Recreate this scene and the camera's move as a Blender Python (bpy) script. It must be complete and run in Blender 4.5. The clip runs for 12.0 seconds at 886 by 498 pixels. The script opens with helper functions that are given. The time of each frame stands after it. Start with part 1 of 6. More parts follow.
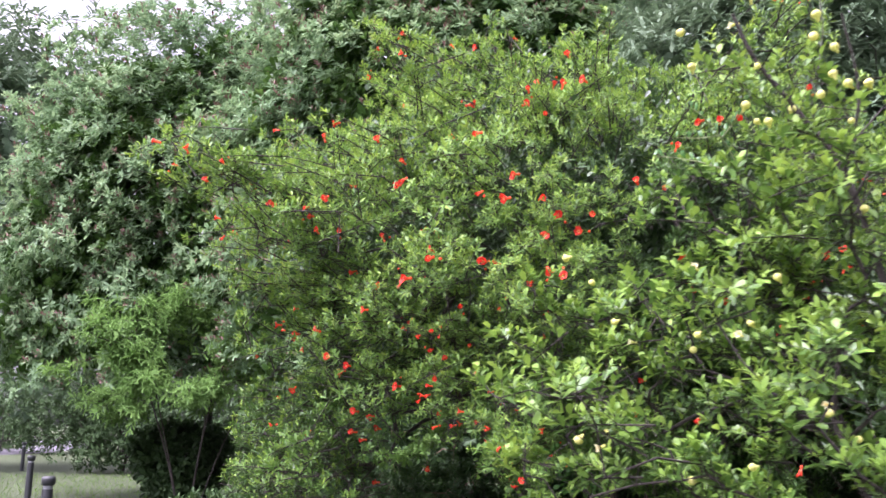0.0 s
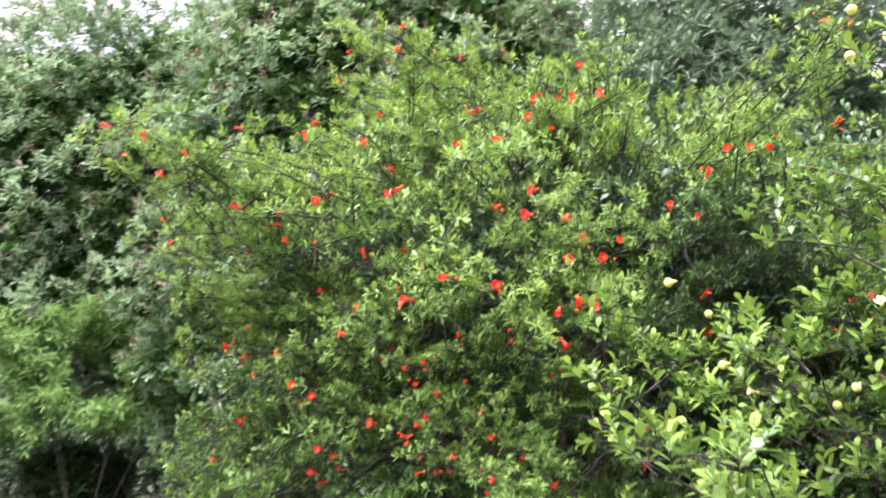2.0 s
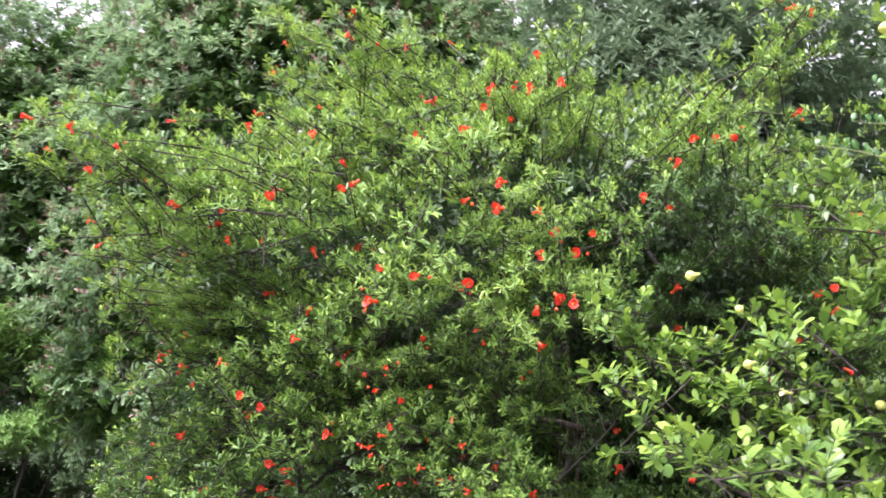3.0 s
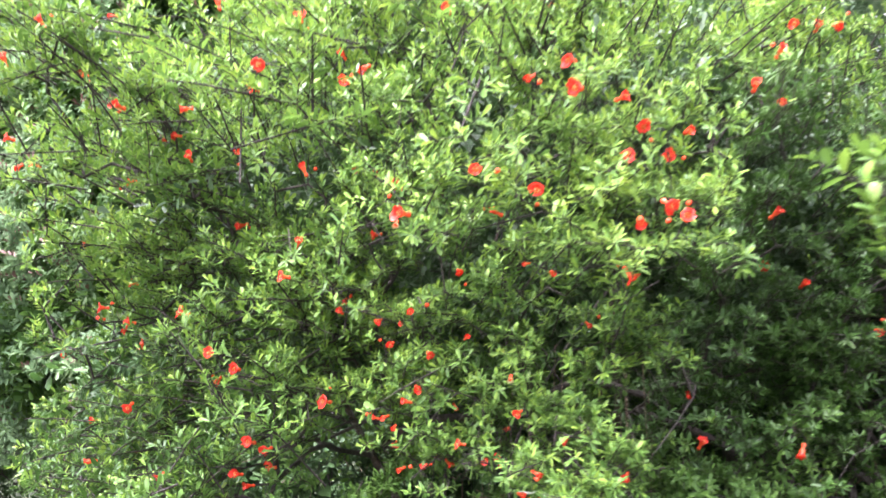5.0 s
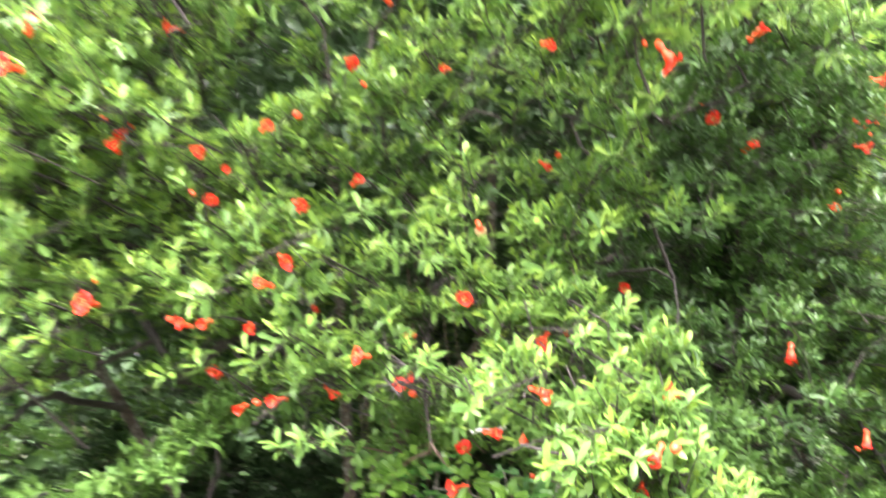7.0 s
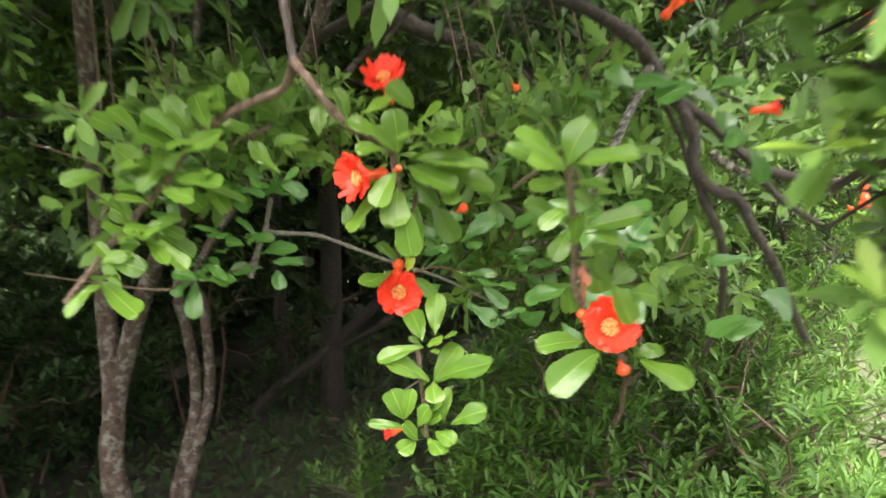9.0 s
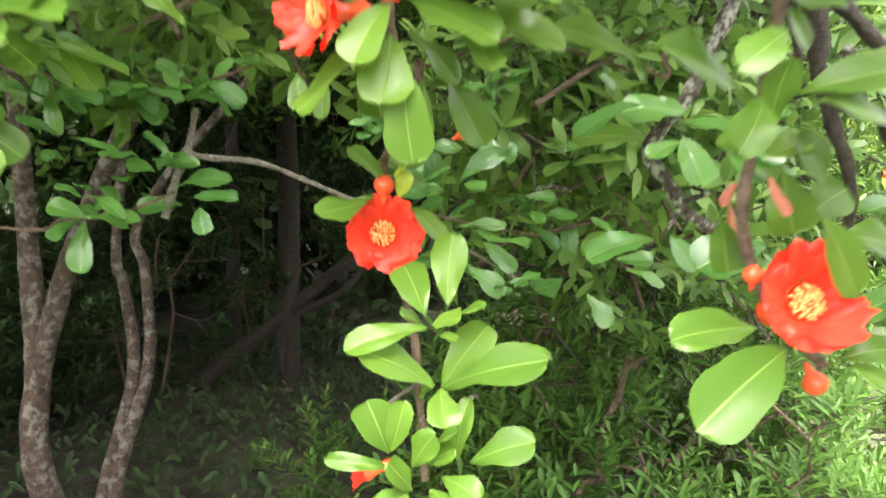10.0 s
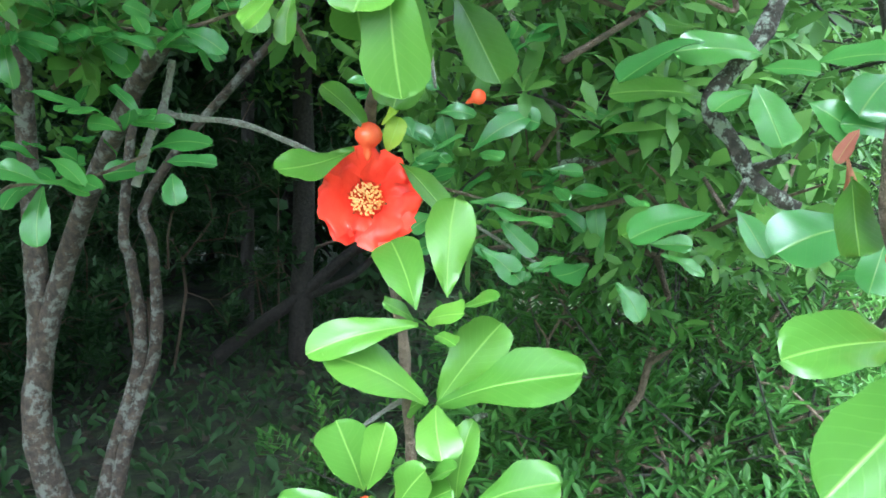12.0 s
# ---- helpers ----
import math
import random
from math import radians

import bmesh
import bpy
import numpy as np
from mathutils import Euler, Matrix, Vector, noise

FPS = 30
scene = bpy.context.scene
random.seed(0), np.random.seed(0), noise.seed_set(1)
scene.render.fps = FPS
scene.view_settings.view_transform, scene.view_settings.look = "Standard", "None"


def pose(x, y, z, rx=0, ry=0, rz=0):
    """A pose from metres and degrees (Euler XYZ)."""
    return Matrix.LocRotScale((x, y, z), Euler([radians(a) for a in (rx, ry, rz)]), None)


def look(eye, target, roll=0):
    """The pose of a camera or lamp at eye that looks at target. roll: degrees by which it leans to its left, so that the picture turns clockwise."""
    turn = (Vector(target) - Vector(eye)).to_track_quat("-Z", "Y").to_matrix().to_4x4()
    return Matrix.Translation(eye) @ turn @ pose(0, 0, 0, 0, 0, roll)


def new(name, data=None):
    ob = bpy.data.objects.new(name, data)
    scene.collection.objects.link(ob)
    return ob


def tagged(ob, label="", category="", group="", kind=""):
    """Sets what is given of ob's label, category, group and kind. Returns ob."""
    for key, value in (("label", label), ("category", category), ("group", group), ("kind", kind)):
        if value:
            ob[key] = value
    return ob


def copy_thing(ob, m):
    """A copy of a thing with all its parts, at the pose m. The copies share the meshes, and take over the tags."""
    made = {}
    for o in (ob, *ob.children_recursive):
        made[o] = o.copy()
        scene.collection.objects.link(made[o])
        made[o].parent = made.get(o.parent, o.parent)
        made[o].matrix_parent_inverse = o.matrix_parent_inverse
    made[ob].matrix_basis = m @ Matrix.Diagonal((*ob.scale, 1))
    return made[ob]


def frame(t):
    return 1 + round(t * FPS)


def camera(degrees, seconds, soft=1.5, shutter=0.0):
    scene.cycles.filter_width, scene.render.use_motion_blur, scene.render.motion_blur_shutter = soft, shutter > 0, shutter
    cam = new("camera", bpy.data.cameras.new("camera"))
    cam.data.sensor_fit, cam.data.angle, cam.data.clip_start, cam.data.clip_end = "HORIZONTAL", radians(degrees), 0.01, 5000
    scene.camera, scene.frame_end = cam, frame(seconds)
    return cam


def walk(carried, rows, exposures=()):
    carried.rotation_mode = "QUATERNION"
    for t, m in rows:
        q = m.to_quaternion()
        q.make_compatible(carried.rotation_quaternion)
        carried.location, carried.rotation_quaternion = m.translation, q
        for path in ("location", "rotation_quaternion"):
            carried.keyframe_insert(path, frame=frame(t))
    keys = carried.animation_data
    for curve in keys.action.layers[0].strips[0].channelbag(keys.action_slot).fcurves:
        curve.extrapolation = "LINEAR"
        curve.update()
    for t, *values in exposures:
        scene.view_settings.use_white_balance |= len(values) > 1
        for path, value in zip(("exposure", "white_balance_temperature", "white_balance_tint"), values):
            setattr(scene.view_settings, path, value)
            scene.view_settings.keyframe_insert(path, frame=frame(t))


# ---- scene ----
cam = camera(55.0, 12.0, 1.6, 0.6)
PATH = [
    (0, (-0.015, 0.059, 1.461), (-0.009, 2.016, 1.871), 0.4),
    (0.5, (-0.12, 0.209, 1.468), (-0.111, 2.168, 1.871), 0.4),
    (1, (-0.249, 0.364, 1.469), (-0.218, 2.324, 1.869), 0.5),
    (1.5, (-0.325, 0.476, 1.495), (-0.235, 2.434, 1.895), 2.0),
    (2, (-0.406, 0.63, 1.513), (-0.2, 2.559, 2.0), 2.7),
    (2.5, (-0.499, 0.781, 1.534), (-0.185, 2.686, 2.056), 1.6),
    (3, (-0.556, 0.884, 1.549), (-0.167, 2.782, 2.043), 0.5),
    (3.2, (-0.582, 0.953, 1.559), (-0.166, 2.849, 2.04), -0.4),
    (4.8, (-0.659, 1.756, 1.546), (-0.148, 3.635, 2.003), 0.2),
    (5, (-0.669, 1.878, 1.543), (-0.153, 3.758, 1.988), -0.2),
    (5.5, (-0.736, 2.183, 1.543), (-0.189, 4.06, 1.963), -0.1),
    (6, (-0.715, 2.513, 1.509), (-0.066, 4.36, 1.918), 0.5),
    (6.5, (-0.676, 2.821, 1.492), (0.137, 4.605, 1.891), -0.5),
    (7, (-0.635, 3.128, 1.474), (0.482, 4.755, 1.798), -3.3),
    (7.5, (-0.476, 3.414, 1.395), (0.803, 4.941, 1.568), -3.9),
    (7.7, (-0.417, 3.503, 1.383), (0.882, 5.019, 1.501), -3.6),
    (9.3, (-0.042, 4.147, 1.259), (1.49, 5.426, 1.128), -1.5),
    (9.5, (0.001, 4.185, 1.259), (1.543, 5.451, 1.113), -1.0),
    (10, (0.074, 4.257, 1.229), (1.631, 5.5, 1.054), -0.1),
    (10.5, (0.106, 4.282, 1.217), (1.673, 5.51, 1.024), 0.8),
    (11, (0.121, 4.291, 1.219), (1.682, 5.525, 1.018), 1.0),
    (11.5, (0.135, 4.305, 1.219), (1.68, 5.557, 1.012), 1.1),
    (12, (0.147, 4.308, 1.217), (1.675, 5.58, 1.005), 0.9),
]
EXPOSURES = [(0, 2.37, 5900, 37), (1, 2.4, 5900, 37), (2, 2.68, 6100, 33), (3, 2.52, 6150, 30), (5, 3.27, 6000, 28.5), (6, 3.46, 6050, 24.5), (7, 3.97, 6400, 20.5), (7.5, 3.7, 6850, 15.5), (9.5, 4.0, 6900, 19.5), (10, 4.22, 6850, 19), (10.5, 4.08, 5800, 8), (11, 4.08, 5100, -2), (12, 4.2, 5150, -3)]
walk(cam, [(t, look(eye, target, roll)) for t, eye, target, roll in PATH], EXPOSURES)

# ---- sky, sun ----
world = bpy.data.worlds.new("overcast_sky")
scene.world = world
world.use_nodes = True
wn = world.node_tree
sky = wn.nodes.new("ShaderNodeTexSky")
sky.sky_type, sky.sun_disc = "NISHITA", False
sky.sun_elevation, sky.sun_rotation = radians(62), radians(235)
sky.air_density, sky.dust_density, sky.ozone_density = 1.0, 6.0, 0.6
wn.nodes["Background"].inputs["Strength"].default_value = 0.105
cloud = wn.nodes.new("ShaderNodeHueSaturation")
cloud.inputs["Saturation"].default_value = 0.1
wn.links.new(sky.outputs[0], cloud.inputs["Color"])
wn.links.new(cloud.outputs[0], wn.nodes["Background"].inputs["Color"])
sun = new("sun", bpy.data.lights.new("sun", "SUN"))
sun.data.energy, sun.data.angle, sun.data.color = 1.4, radians(42), (1.0, 0.96, 0.9)
sun.matrix_world = look((-4.8, -3.4, 11.0), (0, 0, 0))

# ---- materials ----
TAU = 2 * math.pi


def node_material(name):
    m = bpy.data.materials.new(name)
    m.use_nodes = True
    nt = m.node_tree
    return m, nt, nt.nodes["Principled BSDF"]


def add(nt, kind, **kw):
    n = nt.nodes.new(kind)
    for k, v in kw.items():
        n.inputs[k].default_value = v
    return n


def ramp(nt, stops):
    r = nt.nodes.new("ShaderNodeValToRGB")
    while len(r.color_ramp.elements) < len(stops):
        r.color_ramp.elements.new(0.5)
    for e, (p, c) in zip(r.color_ramp.elements, stops):
        e.position, e.color = p, (*c, 1)
    return r


def leaf_material(name, stops, rough=0.42, through_light=0.3, patch=1.2, by_object=False, veins=False, gloss=0.5):
    """A leaf: colour differs from leaf to leaf and from bough to bough, light passes through."""
    m, nt, b = node_material(name)
    L = nt.links
    if by_object:
        rnd = nt.nodes.new("ShaderNodeObjectInfo").outputs["Random"]
    else:
        rnd = nt.nodes.new("ShaderNodeNewGeometry").outputs["Random Per Island"]
    tc = nt.nodes.new("ShaderNodeNewGeometry")
    nz = add(nt, "ShaderNodeTexNoise", Scale=patch, Detail=2.0)
    L.new(tc.outputs["Position"], nz.inputs["Vector"])
    mix = nt.nodes.new("ShaderNodeMath")
    mix.operation = "MULTIPLY_ADD"
    L.new(nz.outputs["Fac"], mix.inputs[0])
    mix.inputs[1].default_value = 0.9
    half = nt.nodes.new("ShaderNodeMath")
    half.operation = "MULTIPLY_ADD"
    L.new(rnd, half.inputs[0])
    half.inputs[1].default_value, half.inputs[2].default_value = 0.45, -0.18
    L.new(half.outputs[0], mix.inputs[2])
    cr = ramp(nt, stops)
    L.new(mix.outputs[0], cr.inputs[0])
    col = cr.outputs[0]
    if veins:
        uv = nt.nodes.new("ShaderNodeTexCoord")
        sep = nt.nodes.new("ShaderNodeSeparateXYZ")
        L.new(uv.outputs["UV"], sep.inputs[0])
        a = nt.nodes.new("ShaderNodeMath")
        a.operation = "SUBTRACT"
        L.new(sep.outputs["Y"], a.inputs[0])
        a.inputs[1].default_value = 0.5
        a2 = nt.nodes.new("ShaderNodeMath")
        a2.operation = "ABSOLUTE"
        L.new(a.outputs[0], a2.inputs[0])
        rib = ramp(nt, [(0.0, (1, 1, 1)), (0.012, (0.7, 0.7, 0.7)), (0.03, (0, 0, 0))])
        L.new(a2.outputs[0], rib.inputs[0])
        # side veins run forward from the midrib
        s = nt.nodes.new("ShaderNodeMath")
        s.operation = "MULTIPLY_ADD"
        L.new(a2.outputs[0], s.inputs[0])
        s.inputs[1].default_value = -0.55
        L.new(sep.outputs["X"], s.inputs[2])
        w = nt.nodes.new("ShaderNodeMath")
        w.operation = "MULTIPLY"
        L.new(s.outputs[0], w.inputs[0])
        w.inputs[1].default_value = 70.0
        sn = nt.nodes.new("ShaderNodeMath")
        sn.operation = "SINE"
        L.new(w.outputs[0], sn.inputs[0])
        vein = ramp(nt, [(0.0, (0, 0, 0)), (0.82, (0, 0, 0)), (1.0, (0.07, 0.07, 0.07))])
        L.new(sn.outputs[0], vein.inputs[0])
        mx = nt.nodes.new("ShaderNodeMath")
        mx.operation = "MAXIMUM"
        L.new(rib.outputs[0], mx.inputs[0])
        L.new(vein.outputs[0], mx.inputs[1])
        cm = nt.nodes.new("ShaderNodeMix")
        cm.data_type = "RGBA"
        sc = nt.nodes.new("ShaderNodeMath")
        sc.operation = "MULTIPLY"
        L.new(mx.outputs[0], sc.inputs[0])
        sc.inputs[1].default_value = 0.3
        L.new(sc.outputs[0], cm.inputs["Factor"])
        L.new(col, cm.inputs["A"])
        cm.inputs["B"].default_value = (0.36, 0.5, 0.14, 1)
        col = cm.outputs["Result"]
        bp = add(nt, "ShaderNodeBump", Strength=0.25, Distance=0.001)
        inv = nt.nodes.new("ShaderNodeMath")
        inv.operation = "SUBTRACT"
        inv.inputs[0].default_value = 1.0
        L.new(mx.outputs[0], inv.inputs[1])
        L.new(inv.outputs[0], bp.inputs["Height"])
        L.new(bp.outputs[0], b.inputs["Normal"])
    L.new(col, b.inputs["Base Color"])
    b.inputs["Roughness"].default_value = rough
    b.inputs["Specular IOR Level"].default_value = gloss
    tr = nt.nodes.new("ShaderNodeBsdfTranslucent")
    hs = add(nt, "ShaderNodeHueSaturation", Hue=0.49, Saturation=1.0, Value=1.5)
    L.new(col, hs.inputs["Color"])
    L.new(hs.outputs[0], tr.inputs["Color"])
    ms = nt.nodes.new("ShaderNodeMixShader")
    ms.inputs[0].default_value = through_light
    L.new(b.outputs[0], ms.inputs[1])
    L.new(tr.outputs[0], ms.inputs[2])
    L.new(ms.outputs[0], nt.nodes["Material Output"].inputs["Surface"])
    return m


def bark_material(name, dark, light, scale=30.0, lichen=0.0, crust=(0.24, 0.255, 0.2)):
    m, nt, b = node_material(name)
    L = nt.links
    g = nt.nodes.new("ShaderNodeNewGeometry")
    n1 = add(nt, "ShaderNodeTexNoise", Scale=scale, Detail=6.0, Roughness=0.65)
    L.new(g.outputs["Position"], n1.inputs["Vector"])
    c1 = ramp(nt, [(0.3, dark), (0.7, light)])
    L.new(n1.outputs["Fac"], c1.inputs[0])
    col = c1.outputs[0]
    if lichen > 0:
        n3 = add(nt, "ShaderNodeTexNoise", Scale=scale * 0.6, Detail=4.0, Roughness=0.7)
        L.new(g.outputs["Position"], n3.inputs["Vector"])
        k = ramp(nt, [(0.6 - 0.2 * lichen, (0, 0, 0)), (0.7 - 0.2 * lichen, (1, 1, 1))])
        L.new(n3.outputs["Fac"], k.inputs[0])
        mx = nt.nodes.new("ShaderNodeMix")
        mx.data_type = "RGBA"
        L.new(k.outputs[0], mx.inputs["Factor"])
        L.new(col, mx.inputs["A"])
        mx.inputs["B"].default_value = (*crust, 1)
        col = mx.outputs["Result"]
    L.new(col, b.inputs["Base Color"])
    b.inputs["Roughness"].default_value = 0.85
    bp = add(nt, "ShaderNodeBump", Strength=1.0, Distance=0.012)
    L.new(n1.outputs["Fac"], bp.inputs["Height"])
    L.new(bp.outputs[0], b.inputs["Normal"])
    return m


POM = leaf_material("pomegranate_leaf", [(0.0, (0.047, 0.105, 0.0222)), (0.4, (0.0846, 0.175, 0.0333)), (0.75, (0.127, 0.24, 0.0429)), (1.0, (0.179, 0.29, 0.0555))], 0.42, 0.28, gloss=0.32)
POM_NEW = leaf_material("pomegranate_young_leaf", [(0.0, (0.098, 0.19, 0.0312)), (0.45, (0.147, 0.26, 0.039)), (0.8, (0.206, 0.32, 0.0468)), (1.0, (0.294, 0.37, 0.0624))], 0.42, 0.3, gloss=0.3)
LOW = leaf_material("low_pomegranate_leaf", [(0.0, (0.04, 0.088, 0.022)), (0.4, (0.078, 0.16, 0.034)), (0.75, (0.128, 0.23, 0.046)), (1.0, (0.195, 0.285, 0.058))], 0.4, 0.3, gloss=0.22)
NEAR = leaf_material("pomegranate_near_leaf", [(0.0, (0.036, 0.094, 0.012)), (0.5, (0.066, 0.145, 0.017)), (1.0, (0.105, 0.2, 0.026))], 0.34, 0.32, 3.0, True, True, 0.3)
OLD = leaf_material("older_glossy_leaf", [(0.0, (0.034, 0.108, 0.026)), (0.5, (0.06, 0.17, 0.036)), (1.0, (0.105, 0.245, 0.048))], 0.27, 0.34, 3.0, True, True, 0.55)
SPOTTED = leaf_material("spotted_yellowing_leaf", [(0.0, (0.05, 0.03, 0.012)), (0.42, (0.06, 0.035, 0.015)), (0.5, (0.22, 0.32, 0.03)), (1.0, (0.34, 0.4, 0.05))], 0.4, 0.3, 160.0, True, True, 0.3)
WITHERED = leaf_material("withered_red_brown_leaf", [(0.0, (0.18, 0.04, 0.03)), (0.5, (0.25, 0.1, 0.06)), (1.0, (0.34, 0.19, 0.11))], 0.6, 0.25, 60.0, True, True, 0.2)
# for inner leaves: the shade deep in a crown is put into this green
TEAL = leaf_material("shade_dark_leaf", [(0.0, (0.02, 0.045, 0.016)), (0.5, (0.038, 0.08, 0.027)), (1.0, (0.07, 0.135, 0.038))], 0.45, 0.2)
# small leaves with the shade of recesses and low boughs in their colour
SHADE_SMALL = leaf_material("shade_dark_small_leaf", [(0.0, (0.023, 0.0598, 0.0132)), (0.5, (0.0459, 0.107, 0.0205)), (1.0, (0.0861, 0.167, 0.0304))], 0.36, 0.28, gloss=0.32)
WHITE_SHRUB = leaf_material("white_pomegranate_leaf", [(0.0, (0.035, 0.0867, 0.016)), (0.45, (0.075, 0.158, 0.0264)), (1.0, (0.16, 0.265, 0.04))], 0.36, 0.3, gloss=0.4)
# paler, bluer green: the haze before the evergreens is put into it
GLOSSY = leaf_material("evergreen_leaf", [(0.0, (0.0778, 0.14, 0.07)), (0.5, (0.149, 0.244, 0.119)), (0.85, (0.221, 0.318, 0.152)), (1.0, (0.281, 0.323, 0.181))], 0.5, 0.32, 0.5, gloss=0.2)
RUSTY = leaf_material("rusty_seed_cluster", [(0.0, (0.11, 0.06, 0.05)), (1.0, (0.22, 0.13, 0.1))], 0.7, 0.1)
NARROW = leaf_material("narrow_leaf", [(0.0, (0.065, 0.145, 0.032)), (1.0, (0.16, 0.29, 0.07))], 0.55, 0.3, gloss=0.15)
# lighter blue-green, with the haze of distance in the leaf colour
FAR_LEAF = leaf_material("far_leaf", [(0.0, (0.06, 0.11, 0.06)), (1.0, (0.14, 0.2, 0.11))], 0.6, 0.2, 0.3, gloss=0.25)
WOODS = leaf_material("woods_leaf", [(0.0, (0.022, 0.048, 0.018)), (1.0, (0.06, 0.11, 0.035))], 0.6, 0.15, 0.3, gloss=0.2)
SHRUB = leaf_material("understory_leaf", [(0.0, (0.03, 0.08, 0.016)), (0.5, (0.06, 0.138, 0.025)), (1.0, (0.115, 0.215, 0.038))], 0.4, 0.3, gloss=0.2)
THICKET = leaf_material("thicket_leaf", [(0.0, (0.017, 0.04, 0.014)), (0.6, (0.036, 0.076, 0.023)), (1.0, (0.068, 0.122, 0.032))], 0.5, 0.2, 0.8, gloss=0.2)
BARK = bark_material("grey_brown_bark", (0.012, 0.009, 0.007), (0.095, 0.063, 0.044), 46.0, 0.5, (0.15, 0.145, 0.125))
TWIG = bark_material("brown_twig", (0.07, 0.045, 0.03), (0.19, 0.13, 0.09), 160.0, 0.0)
GREY_TWIG = bark_material("grey_twig", (0.11, 0.09, 0.075), (0.3, 0.27, 0.24), 200.0, 0.5)
LICHEN = bark_material("lichened_branch", (0.03, 0.022, 0.018), (0.1, 0.075, 0.06), 320.0, 0.6, (0.4, 0.42, 0.35))
PALE_LICHEN = bark_material("white_lichen_crust", (0.2, 0.19, 0.17), (0.5, 0.5, 0.46), 300.0, 0.8, (0.62, 0.63, 0.58))
GREEN_STEM = bark_material("pale_green_stem", (0.16, 0.2, 0.09), (0.33, 0.38, 0.19), 200.0, 0.0)
DARK_BARK = bark_material("dark_bark", (0.014, 0.011, 0.009), (0.055, 0.043, 0.036), 60.0, 0.0)


def petal_material(name, a, b_):
    m, nt, b = node_material(name)
    L = nt.links
    g = nt.nodes.new("ShaderNodeNewGeometry")
    n1 = add(nt, "ShaderNodeTexNoise", Scale=140.0, Detail=3.0)
    L.new(g.outputs["Position"], n1.inputs["Vector"])
    c = ramp(nt, [(0.3, a), (0.7, b_)])
    L.new(n1.outputs["Fac"], c.inputs[0])
    L.new(c.outputs[0], b.inputs["Base Color"])
    b.inputs["Roughness"].default_value = 0.5
    bp = add(nt, "ShaderNodeBump", Strength=0.4, Distance=0.002)
    L.new(n1.outputs["Fac"], bp.inputs["Height"])
    L.new(bp.outputs[0], b.inputs["Normal"])
    tr = nt.nodes.new("ShaderNodeBsdfTranslucent")
    L.new(c.outputs[0], tr.inputs["Color"])
    ms = nt.nodes.new("ShaderNodeMixShader")
    ms.inputs[0].default_value = 0.35
    L.new(b.outputs[0], ms.inputs[1])
    L.new(tr.outputs[0], ms.inputs[2])
    L.new(ms.outputs[0], nt.nodes["Material Output"].inputs["Surface"])
    return m


PETAL = petal_material("vermilion_petal", (0.8, 0.032, 0.015), (0.9, 0.065, 0.03))
CALYX = petal_material("red_waxy_calyx", (0.78, 0.085, 0.03), (0.86, 0.16, 0.06))
CALYX.node_tree.nodes["Principled BSDF"].inputs["Roughness"].default_value = 0.2
STAMEN = petal_material("yellow_stamens", (0.9, 0.5, 0.13), (0.94, 0.7, 0.32))
CREAM = petal_material("cream_petal", (0.8, 0.72, 0.38), (0.88, 0.84, 0.6))
LIME = petal_material("yellow_green_bud", (0.55, 0.58, 0.12), (0.75, 0.72, 0.3))
DRY = petal_material("dry_tan_petal", (0.6, 0.4, 0.2), (0.75, 0.6, 0.38))


def plain(name, colour, rough=0.6, metal=0.0, spread=0.25, scale=12.0):
    m, nt, b = node_material(name)
    g = nt.nodes.new("ShaderNodeNewGeometry")
    n1 = add(nt, "ShaderNodeTexNoise", Scale=scale, Detail=5.0, Roughness=0.6)
    nt.links.new(g.outputs["Position"], n1.inputs["Vector"])
    c = ramp(nt, [(0.3, tuple(v * (1 - spread) for v in colour)), (0.7, tuple(min(1, v * (1 + spread)) for v in colour))])
    nt.links.new(n1.outputs["Fac"], c.inputs[0])
    nt.links.new(c.outputs[0], b.inputs["Base Color"])
    b.inputs["Roughness"].default_value, b.inputs["Metallic"].default_value = rough, metal
    return m


BOLLARD = plain("dark_grey_bollard_paint", (0.03, 0.032, 0.036), 0.45)
BAND = plain("pale_reflector_band", (0.26, 0.27, 0.29), 0.4)
ASPHALT = plain("pale_path_asphalt", (0.13, 0.125, 0.14), 0.9, 0.0, 0.12, 3.0)

LITTER = plain("dry_fallen_leaf", (0.045, 0.031, 0.021), 0.8, 0.0, 0.5, 25.0)


